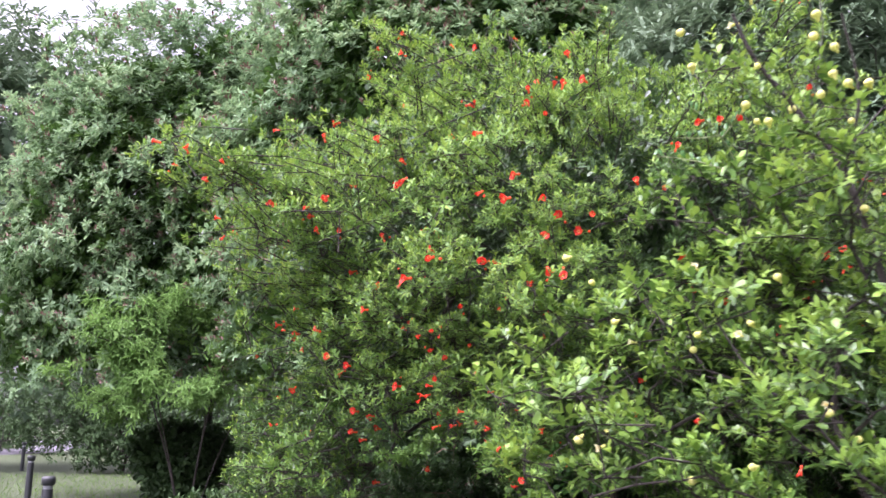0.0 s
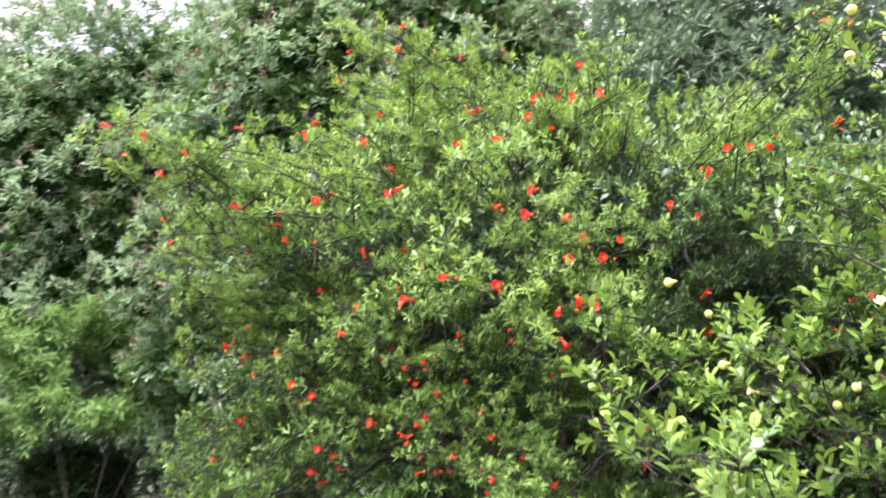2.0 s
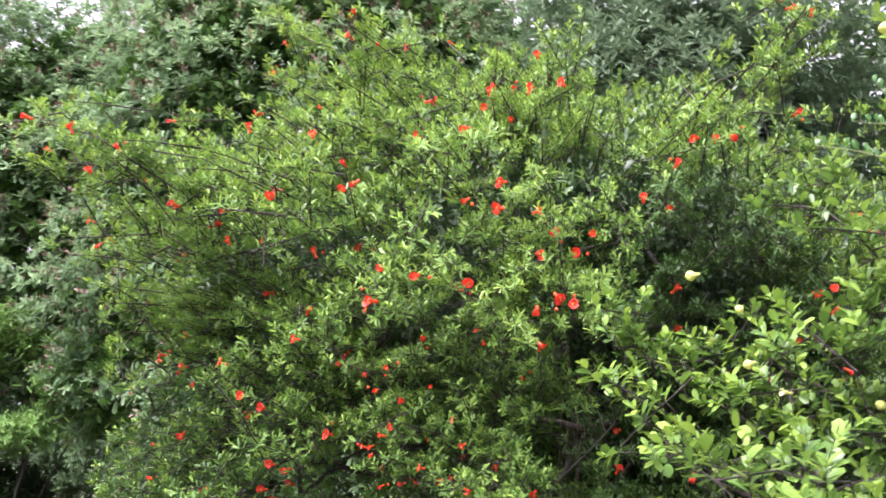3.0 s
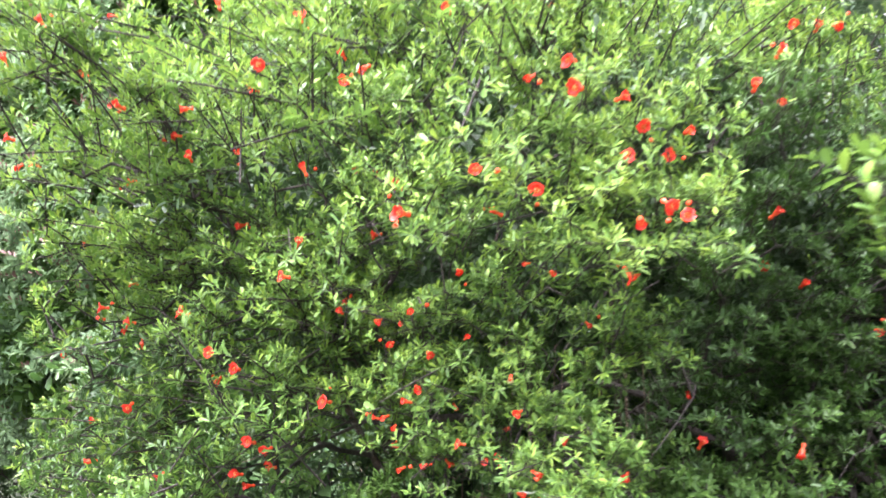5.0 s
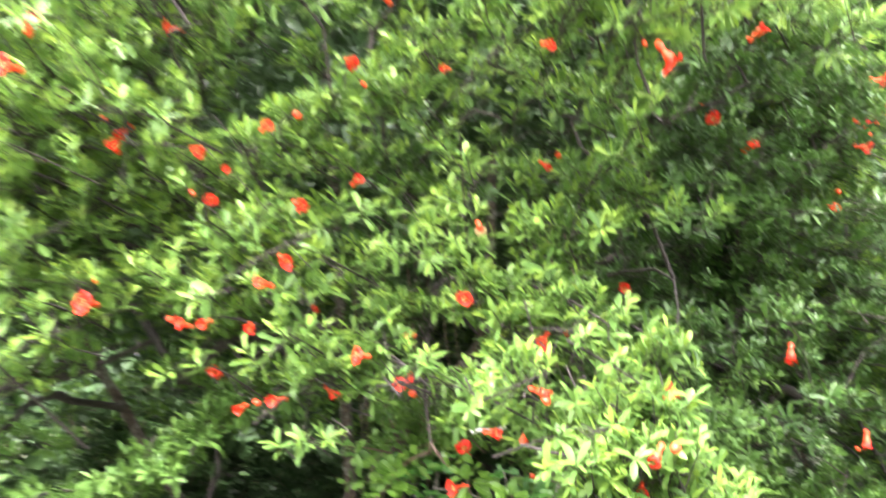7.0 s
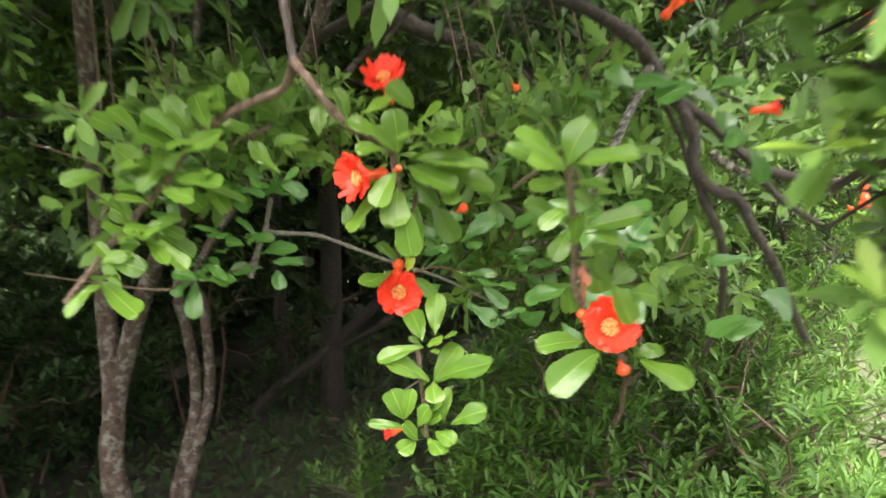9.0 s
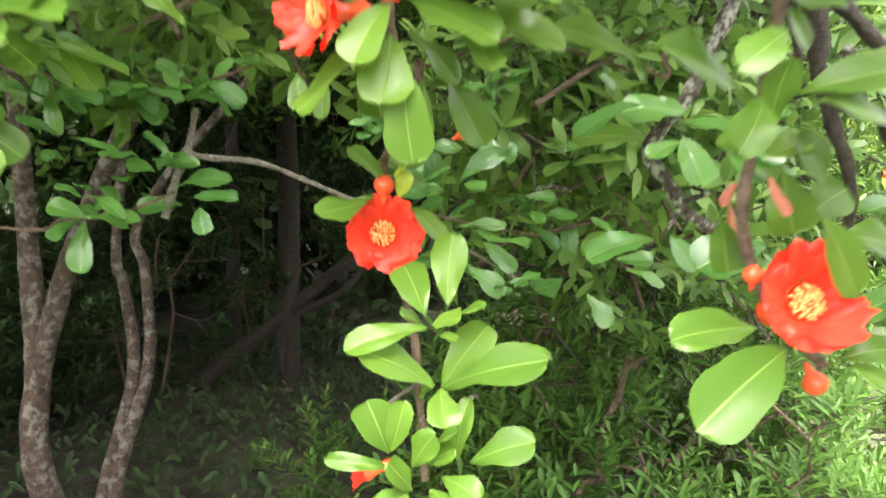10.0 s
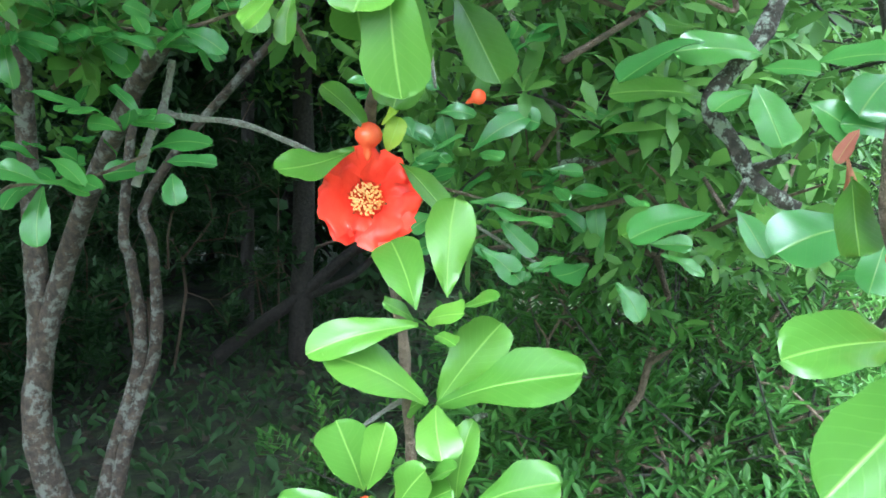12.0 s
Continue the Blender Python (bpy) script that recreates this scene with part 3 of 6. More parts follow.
# ---- trees ----
def wood(nodes, runs, load, tip_r, power, cut, parent, mats, names=("trunk", "branch_wood"), sides=7, lump=0.12, stems=0, stem_r=(), slender=None):
    """Trunk and limbs: heavy runs as single parts, the light ones joined."""
    light = []
    for k, ids in enumerate(runs):
        r = tip_r * load[ids] ** power
        if k < stems:
            r = np.maximum(np.minimum(r, stem_r[k] * 1.1), stem_r[k] * np.linspace(1, 0.4, len(ids)))
        r[0] = min(r[0], r[1] * 1.25)
        bare = not stems or (k < stems and stem_r[k] > 0.02)
        if slender:
            r = r * slender(nodes[ids])
        heavy = r.max() > cut
        P = nodes[ids]
        if heavy:
            n = max(6, 3 * len(P))
            f = np.interp(np.linspace(0, len(P) - 1, n), np.arange(len(P)), r)
            part(names[0] if bare else "limb", tubes_mesh(names[0], [tube(curve_points(P, n), f if bare else f * 0.75, 10, lump)]), mats[0 if bare else 1], parent)
        else:
            light.append(tube(P, r, sides if r.max() > tip_r * 2 else 4, 0.05))
    if light:
        tagged(part(names[1], tubes_mesh(names[1], light), mats[1], parent), kind="stuff")


def crown(name, parent, material, sets, outline=SIMPLE, bend=0.12, fold=0.25):
    B, D, F, L, W = (np.concatenate([s[i] for s in sets]) for i in range(5))
    return tagged(part(name, leaves_mesh(name, B, D, F, L, W, outline, bend, fold), material, parent), kind="stuff")


def young(s, share):
    """Splits leaves into older ones and the young ones towards the shoots' ends."""
    y = s[5] + 0.25 * np.random.randn(len(s[5])) > 1 - share
    return tuple(v[~y] for v in s[:5]), tuple(v[y] for v in s[:5])


def sprays(tips, outward, each, length, leaves, size, slim, up=0.5, scatter=0.12, wild=0.7, **kw):
    """Leafy shoots round each branch end."""
    n = len(tips)
    base = np.repeat(tips, each, 0) + np.random.randn(n * each, 3) * scatter
    aim = np.repeat(outward, each, 0) + np.random.randn(n * each, 3) * wild + (0, 0, up)
    ln = length * (0.5 + np.random.rand(n * each))
    return shoots(base, aim, ln, leaves, size, slim, **kw), base, unit(aim), ln


def boughs(tips, outward, each, reach, length, leaves, size, slim, up=0.7, wild=0.3, across=0.5, drop=0.0, **kw):
    """Leafy side shoots set to both sides along each branch's last stretch, all turning up to the light."""
    n = len(tips)
    ax = unit(outward * (1, 1, 0.6) + np.random.randn(n, 3) * 0.4 + (0, 0, 0.12 - drop))
    side = unit(np.cross(ax, (0, 0, 1.0)))
    run = reach * (0.6 + 0.8 * np.random.rand(n))
    u = (np.arange(each)[None] + np.random.rand(n, each)) / each
    sg = np.where(np.arange(each) % 2 == 0, 1.0, -1.0)[None] * (0.5 + 0.5 * np.random.rand(n, each))
    sag = np.array((0, 0, -0.22)) * (run[:, None] * (u - 0.3) ** 2)[..., None]
    base = tips[:, None] + ax[:, None] * ((u - 0.65) * run[:, None])[..., None] + sag + side[:, None] * (sg * 0.015)[..., None]
    aim = ax[:, None] * (0.35 + 0.5 * u[..., None]) + side[:, None] * (sg * across * (1.1 - 0.6 * u))[..., None] + np.random.randn(n, each, 3) * wild + np.array((0, 0, up))
    ln = length * (0.55 + 0.9 * np.random.rand(n, each)) * (1.15 - 0.35 * u)
    base, aim, ln = base.reshape(-1, 3), unit(aim).reshape(-1, 3), ln.ravel()
    wood_runs = [tube([p - a * r * 0.7, p, p + a * r * 0.35 - (0, 0, 0.03 * r)], np.array((0.0026, 0.002, 0.001)) * (1.7 if reach > 0.3 else 1.0), 4) for p, a, r in zip(tips, ax, run)]
    return shoots(base, aim, ln, leaves, size, slim, **kw), base, aim, ln, wood_runs


def bough_wood(parent, runs, material):
    tagged(part("bough_wood", tubes_mesh("bough_wood", runs), material, parent), kind="stuff")


def shoot_wood(parent, base, aim, ln, material, r=0.0012):
    runs = [tube([b - a * 0.03, b + a * l * 0.95], (r * 1.3, r * 0.6), 3) for b, a, l in zip(base, aim, ln)]
    tagged(part("twig_wood", tubes_mesh("twig_wood", runs), material, parent), kind="stuff")


def clear_of_path(P, gap):
    """Which points keep their distance from the line that the walk follows."""
    keep = np.ones(len(P), bool)
    for (_, a, _, _), (_, b, _, _) in zip(PATH, PATH[1:]):
        a, b = np.array(a), np.array(b)
        t = np.clip(((P - a) @ (b - a)) / max(1e-9, (b - a) @ (b - a)), 0, 1)
        keep &= np.linalg.norm(P - (a + t[:, None] * (b - a)), axis=1) > gap
    return keep


def in_pocket(P):
    """The open gap in the low boughs, between the outer shoots and the hollow under the crown."""
    d = P - np.array((-0.06, 4.13, 1.26))
    f = d @ np.array((0.766, 0.64, -0.066))
    return (np.abs(d @ np.array((0.64, -0.766, 0))) < 0.53 * f + 0.015) & (np.abs(d @ np.array((0.05, 0.042, 1.0))) < 0.31 * f + 0.015) & (f < 1.05)


def in_hollow(P):
    """The dark open room under the crown, round the trunks."""
    return (P[:, 2] < 1.5) & (P[:, 1] > 4.8) & (P[:, 1] < 7.2) & (P[:, 0] > -0.5) & (P[:, 0] < 0.75)


POM_C = (1.25, 6.45, 2.3)
POM_R = (2.8, 2.45, 2.1)
pom = thing("pomegranate_tree", "broad pomegranate tree in full leaf with scattered vermilion flowers", "tree")
BLOOM = np.array(LOW_BLOOM + MIDDLE_BLOOM + HIGH_BLOOM + TOP_BLOOM)
BOUGHS = np.concatenate([BLOOM, np.array(LEAFY + LEAFY_MORE)])
BOUGH_Q = (BOUGHS - POM_C) / POM_R
BOUGH_REACH = np.linalg.norm(BOUGH_Q, axis=1)
MOUND = np.array((0.27, 4.2, 1.4))


def crown_reach(d):
    """How far the crown reaches in a direction: out to where its flowers and boughs stand."""
    w = 1 / (1.006 - (BOUGH_Q / BOUGH_REACH[:, None]) @ unit(d)) ** 2
    return (np.sum(w * BOUGH_REACH) + 400 * 1.03) / (np.sum(w) + 400)


def crown_points(n, inner, outer, low, front=None):
    out = []
    c, R = np.array(POM_C), np.array(POM_R)
    while len(out) < n:
        d = unit(np.random.randn(3))
        if d[2] < low or (front is not None and d @ front < 0 and random.random() < 0.35):
            continue
        lump = noise.noise(Vector(d * R * 1.5)) + 0.5 * noise.noise(Vector(d * R * 3.1))
        k = inner + (outer - inner) * random.random() ** 0.55
        p = c + d * R * crown_reach(d) * (k - 0.2 * max(0, lump))
        # boughs stand in clumps with gaps between
        if noise.noise(Vector(p * 2.4)) > 0.06:
            out.append(p)
    return np.array(out)


def pomegranate():
    stems = [
        curve_points([(1.32, 6.60, -0.05), (1.21, 6.66, 0.40), (1.24, 6.69, 0.68), (1.24, 6.71, 0.91), (1.22, 6.69, 1.19), (1.0, 6.3, 2.3), (0.9, 6.2, 3.2)], 14),
        curve_points([(1.24, 6.69, 0.66), (1.28, 6.59, 0.95), (1.25, 6.35, 1.19), (1.19, 5.97, 1.46), (1.17, 5.55, 1.64), (1.0, 5.2, 2.2)], 12),
        curve_points([(1.40, 6.76, -0.05), (1.51, 6.80, 0.27), (1.61, 6.80, 0.57), (1.60, 6.82, 0.85), (1.60, 6.85, 1.11), (1.9, 7.0, 2.4), (2.2, 7.0, 3.3)], 14),
        curve_points([(1.44, 6.74, -0.05), (1.54, 6.77, 0.31), (1.64, 6.76, 0.59), (1.65, 6.77, 0.89), (1.68, 6.76, 1.17), (2.2, 6.2, 2.0), (2.6, 5.7, 2.5)], 14),
        curve_points([(1.17, 5.55, 1.64), (1.15, 5.0, 1.76), (0.95, 4.5, 1.72), (0.6, 4.2, 1.5), (0.36, 4.09, 1.34)], 12),
        curve_points([(1.1, 6.95, -0.05), (0.85, 7.1, 0.6), (0.4, 7.0, 1.3), (-0.1, 6.7, 2.1), (-0.5, 6.5, 2.9)], 10),
    ]
    front = np.array((-0.35, -0.9, 0.3))
    T = crown_points(1400, 0.72, 0.95, -0.42, front)
    # a dark hollow opens under the low boughs
    T = T[~((T[:, 2] < 1.62) & (T[:, 0] > -0.75) & (T[:, 0] < 0.45) & (T[:, 1] < 6.0))]
    # on the sheltered side the low crown stands back
    T = T[~((T[:, 2] < 2.15) & (T[:, 0] > -0.35) & (T[:, 0] < 1.35) & (T[:, 1] < 4.95))]
    # boughs reach out to where the flowers stand
    low = np.linalg.norm(BOUGHS - MOUND, axis=1) < 0.45
    inwards = in_front(BOUGHS, POM_C)
    sets = [T]
    for k in range(5):
        away = np.where(low, 0.035, 0.1)[:, None]
        sets.append(BOUGHS - inwards * (0.03 + 0.05 * k) * np.where(low, 0.5, 1.0)[:, None] + np.random.randn(len(BOUGHS), 3) * away)
    T = np.concatenate(sets + [
        dome_points(50, (0.3, 4.1, 1.32), (0.17, 0.15, 0.11), 0.05),
        dome_points(40, (0.15, 4.38, 1.44), (0.16, 0.14, 0.1), 0.05),
        dome_points(60, (-0.9, 5.6, 1.25), (0.5, 0.5, 0.4), 0.2),
        dome_points(60, (-1.2, 6.4, 1.3), (0.4, 0.6, 0.5), 0.2),
        dome_points(60, (1.6, 4.8, 1.8), (0.45, 0.15, 0.5), 0.1),
        dome_points(70, (2.4, 4.9, 1.9), (0.5, 0.25, 0.8), 0.1),
        dome_points(60, (2.9, 5.3, 2.3), (0.5, 0.4, 0.9), 0.1),
        dome_points(90, (3.4, 5.6, 2.8), (0.7, 0.5, 1.1), 0.1),
        dome_points(90, (3.0, 5.05, 1.6), (0.5, 0.3, 0.9), 0.1),
        dome_points(120, (3.9, 5.6, 2.0), (0.7, 0.5, 1.3), 0.1)])
    # the boughs stand apart over the arching twig, and under the crown where the hollow opens
    thin = np.random.rand(len(T))
    T = T[~((np.linalg.norm(T - (0.02, 4.45, 1.52), axis=1) < 0.3) & (thin < 0.55)) & ~((T[:, 2] < 1.65) & (T[:, 1] > 4.7) & (T[:, 0] > -0.5) & (T[:, 0] < 0.7) & (thin < 0.5))]
    T = T[clear_of_path(T, 0.24) & ~in_pocket(T) & ~in_hollow(T)]
    nodes, runs, load, tips = grow(stems, T, 0.15, 0.018, avoid=in_pocket)
    wood(nodes, runs, load, 0.0017, 0.4, 0.02, pom, (BARK, DARK_BARK), stems=6, stem_r=(0.047, 0.034, 0.028, 0.026, 0.006, 0.032),
         slender=lambda P: 0.3 + 0.7 * np.clip(np.linalg.norm(P - (0.35, 4.1, 1.35), axis=1) - 0.35, 0, 1))
    tp = nodes[tips]
    out = in_front(tp, POM_C)
    near = (np.linalg.norm((tp - (0.9, 4.5, 1.7)) * (0.6, 1, 0.7), axis=1) < 0.95)
    rear = out @ unit(front) < -0.1
    kw = dict(spread=66, lift=0.25, jitter=0.28)
    far = ~near & ~rear
    s1, b1, a1, l1, w1 = boughs(tp[far], out[far], 5, 0.36, 0.085, 13, 0.05, 0.3, 0.65, 0.34, 0.7, **kw)
    mound = near & (np.linalg.norm(tp - MOUND, axis=1) < 0.45)
    near &= ~mound
    s5, b5, a5, l5, w5 = boughs(tp[mound], out[mound], 5, 0.12, 0.04, 12, 0.034, 0.31, 0.6, 0.35, spread=66, lift=0.3, jitter=0.3)
    s2, b2, a2, l2, w2 = boughs(tp[near], out[near], 5, 0.24, 0.05, 12, 0.04, 0.31, 0.6, 0.4, 0.7, **kw)
    s3, b3, a3, l3 = sprays(tp[rear], out[rear], 8, 0.28, 13, 0.075, 0.4, 0.4, 0.18)
    bough_wood(pom, [r for r in w1 + w2 + w5 if not in_pocket(r[0]).any()], DARK_BARK)
    # a spray of this year's pale shoots over the withered flowers
    fresh = curve_points([(-0.22, 4.02, 2.17), (0.0, 3.98, 2.22), (0.24, 4.02, 2.18), (0.5, 4.08, 2.26)], 7)
    s6, b6, a6, l6, w6 = boughs(fresh, in_front(fresh, POM_C), 4, 0.18, 0.09, 12, 0.042, 0.32, 0.7, 0.3, **kw)
    bough_wood(pom, w6, DARK_BARK)
    # small leafy twigs that hang into the hollow
    hang = np.array([(0.36, 4.86, 1.36), (0.44, 4.85, 1.34), (0.31, 4.84, 1.30), (0.54, 4.89, 1.38), (0.61, 4.88, 1.36), (0.73, 4.72, 1.35), (0.80, 4.71, 1.26), (0.74, 4.63, 1.36), (0.82, 4.76, 1.19), (0.81, 4.62, 1.20), (0.48, 4.88, 1.41), (0.92, 4.56, 1.19), (0.82, 4.61, 1.32), (0.43, 4.93, 1.30)])
    hang = np.concatenate([hang, hang + np.random.randn(*hang.shape) * 0.035])
    s7, b7, a7, l7, w7 = boughs(hang, unit(np.random.randn(*hang.shape)), 4, 0.12, 0.05, 8, 0.033, 0.42, 0.3, 0.5, spread=60, lift=0.15, jitter=0.4)
    mid = np.concatenate([dome_points(95, (0.98, 4.74, 1.32), (0.3, 0.26, 0.2), 0.1), dome_points(50, (1.4, 4.85, 1.25), (0.3, 0.25, 0.25), 0.1), dome_points(20, (0.62, 5.02, 1.42), (0.2, 0.15, 0.08), 0.1)])
    s8, b8, a8, l8, w8 = boughs(mid, in_front(mid, (1.3, 5.6, 1.4)), 4, 0.13, 0.045, 9, 0.037, 0.36, 0.4, 0.45, spread=64, lift=0.2, jitter=0.35)
    bough_wood(pom, w8, DARK_BARK)
    bough_wood(pom, w7 + [tube(curve_points([p, p + (0.02, 0.05, 0.2), p + (0.1, 0.2, 0.55)], 5), (0.0008, 0.001, 0.0012, 0.0015, 0.002), 5) for p in hang[::2]], TWIG)
    # a leafy twig that arches down across the mouth of the hollow
    arch = curve_points([(0.25, 5.0, 1.52), (0.14, 4.99, 1.485), (0.03, 4.98, 1.475), (-0.015, 4.96, 1.42), (-0.06, 4.99, 1.36), (-0.13, 5.02, 1.325), (-0.22, 5.06, 1.29), (-0.33, 5.1, 1.27)], 17)
    arch = np.concatenate([arch, arch + np.random.randn(*arch.shape) * 0.018, np.array([(-0.42, 5.2, 1.42), (-0.36, 5.2, 1.38), (-0.28, 5.25, 1.4), (-0.45, 5.1, 1.33)])])
    s9, b9, a9, l9, w9 = boughs(arch, unit(np.random.randn(*arch.shape)), 4, 0.08, 0.045, 11, 0.038, 0.33, 0.4, 0.5, spread=64, lift=0.2, jitter=0.3)
    bough_wood(pom, w9 + [tube(arch[:17], np.linspace(0.0026, 0.0012, 17), 6), tube(curve_points([(0.25, 5.0, 1.52), (0.5, 5.2, 1.66), (0.9, 5.4, 1.75), (1.15, 5.55, 1.66)], 8), np.linspace(0.0026, 0.006, 8), 6)], DARK_BARK)
    # leaves deep inside the crown, in a green with the shade mixed in
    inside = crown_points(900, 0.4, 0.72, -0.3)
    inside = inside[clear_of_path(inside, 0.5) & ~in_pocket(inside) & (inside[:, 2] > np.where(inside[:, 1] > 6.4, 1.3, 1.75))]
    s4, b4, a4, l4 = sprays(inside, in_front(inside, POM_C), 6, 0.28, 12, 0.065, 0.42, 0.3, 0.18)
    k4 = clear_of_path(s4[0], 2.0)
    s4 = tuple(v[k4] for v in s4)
    # an unseen layer of leaves added to keep skylight out of the hollow
    light_block = dome_points(170, (1.0, 6.1, 2.7), (1.7, 1.3, 0.45), 0.1)
    s10 = sprays(light_block, in_front(light_block, POM_C), 6, 0.26, 12, 0.065, 0.42, 0.3, 0.18)[0]
    free = np.concatenate([BLOOM + in_front(BLOOM, POM_C) * 0.04, BLOOM + np.array((-0.02, -0.08, -0.02)), BLOOM + np.array((-0.04, -0.17, -0.04))])

    def cleared(s):
        k = clear_of_path(s[0], 0.13) & ~in_pocket(s[0]) & ~in_hollow(s[0])
        for p in free:
            k &= np.abs(s[0] - p).max(axis=1) > 0.05
        return tuple(v[k] for v in s)
    c1 = cleared(s1)
    # pale leaves grow commoner upwards: the lit crown top is put into colour
    o1, y1 = young(c1, 0.18 + 0.22 * np.clip(c1[0][:, 2] - 1.6, 0, 2.4))
    o2, y2 = young(cleared(s2), 0.32)
    # low and recessed leaves switch to the green that has shade painted in
    shade_mask = [(v[0][:, 0] > 1.0) & (v[0][:, 2] < 2.8 + 0.3 * np.clip(v[0][:, 0] - 1.0, 0, 3)) & (v[0][:, 1] > 3.95) | (v[0][:, 2] < 2.0) & (v[0][:, 1] > np.where(v[0][:, 0] > 0.25, 4.65, 5.4)) for v in (o1, o2, y2)]
    shade_toned = [tuple(w[k] for w in v) for v, k in zip((o1, o2, y2), shade_mask)]
    o1, o2, y2 = (tuple(w[~k] for w in v) for v, k in zip((o1, o2, y2), shade_mask))
    o5, y5 = young(cleared(s5), 0.2)
    crown("foliage", pom, POM, [o1, cleared(s3)[:5]])
    crown("young_foliage", pom, POM_NEW, [y1])
    crown("foliage", pom, LOW, [o2], SIMPLE, 0.25, 0.2)
    crown("foliage", pom, LOW, [o5, s7[:5], s8[:5], s9[:5]], MIDDLE, 0.3, 0.2)
    crown("young_foliage", pom, POM_NEW, [y2, cleared(s6)[:5]], SIMPLE, 0.25, 0.2)
    crown("young_foliage", pom, POM_NEW, [y5], MIDDLE, 0.3, 0.2)
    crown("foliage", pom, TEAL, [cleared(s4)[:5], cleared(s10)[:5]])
    crown("foliage", pom, SHADE_SMALL, shade_toned, SIMPLE, 0.25, 0.2)
    b, a, l = np.concatenate([b1, b2, b5]), np.concatenate([a1, a2, a5]), np.concatenate([l1, l2, l5])
    k = clear_of_path(b, 0.25) & ~in_pocket(b)
    shoot_wood(pom, b[k], a[k], l[k], DARK_BARK)


pomegranate()


def white_shrub():
    ob = thing("white_pomegranate_shrub", "bushy pomegranate shrub with cream flowers and yellow-green buds", "shrub")
    c = (1.95, 2.35, 1.5)
    stems = [curve_points([(1.6 + 0.12 * math.cos(a), 2.55 + 0.12 * math.sin(a), -0.05), (1.6 + 0.3 * math.cos(a), 2.55 + 0.3 * math.sin(a), 0.8), (1.6 + 0.5 * math.cos(a), 2.55 + 0.5 * math.sin(a), 1.6)], 8) for a in (0.5, 1.9, 3.2, 4.6)]
    T = dome_points(130, c, (1.15, 0.75, 1.35), 0.6, -0.75, 0.45, 2.0)
    T = T[((T[:, 1] < 3.0) | (T[:, 2] < 1.5)) & np.array([noise.noise(Vector(p * 2.6)) > -0.05 for p in T])]
    # sprays that lean out over the lawn
    edge = np.array(SPRAYS)
    T = np.concatenate([T] + [edge + np.random.randn(len(edge), 3) * 0.035 + np.array((0.09, 0.01, -0.05)) * k for k in range(4)] + [dome_points(26, (1.05, 2.25, 1.75), (0.3, 0.25, 0.75), 0.3)])
    T = T[clear_of_path(T, 0.6)]
    nodes, runs, load, tips = grow(stems, T, 0.12, 0.015)
    wood(nodes, runs, load, 0.0018, 0.4, 0.02, ob, (DARK_BARK, DARK_BARK))
    tp = nodes[tips]
    s, b, a, l, w = boughs(tp, in_front(tp, c), 5, 0.16, 0.09, 11, 0.037, 0.52, 0.85, 0.35, 0.5, spread=60, lift=0.25, jitter=0.3)
    seen = np.array(CREAM_FLOWERS + CREAM_BUDS + [(0.82, 2.4, 2.18), (0.755, 2.415, 2.212), (0.685, 2.44, 2.236), (0.63, 2.46, 2.25), (0.73, 2.393, 2.283), (0.67, 2.398, 2.285), (0.83, 2.42, 2.243), (0.788, 2.39, 2.29), (0.74, 2.37, 2.335)])
    open_ = np.concatenate([seen + np.array((-0.55, -0.8, -0.2)) * f for f in (0.01, 0.06, 0.11)])
    keep = np.ones(len(s[0]), bool)
    for p in open_:
        keep &= np.abs(s[0] - p).max(axis=1) > 0.034
    old, new_ = young(tuple(v[keep] for v in s), 0.42)
    # inner leaves, dark green to paint the shade inside the shrub
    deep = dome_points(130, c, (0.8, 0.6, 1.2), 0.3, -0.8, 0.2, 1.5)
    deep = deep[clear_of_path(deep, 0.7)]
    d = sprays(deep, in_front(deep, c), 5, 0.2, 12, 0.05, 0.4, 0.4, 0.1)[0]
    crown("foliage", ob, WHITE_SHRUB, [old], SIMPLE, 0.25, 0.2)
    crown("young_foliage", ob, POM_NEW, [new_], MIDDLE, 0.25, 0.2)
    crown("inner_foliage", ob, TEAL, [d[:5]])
    bough_wood(ob, w, DARK_BARK)
    shoot_wood(ob, b, a, l, DARK_BARK)
    return ob


white = white_shrub()


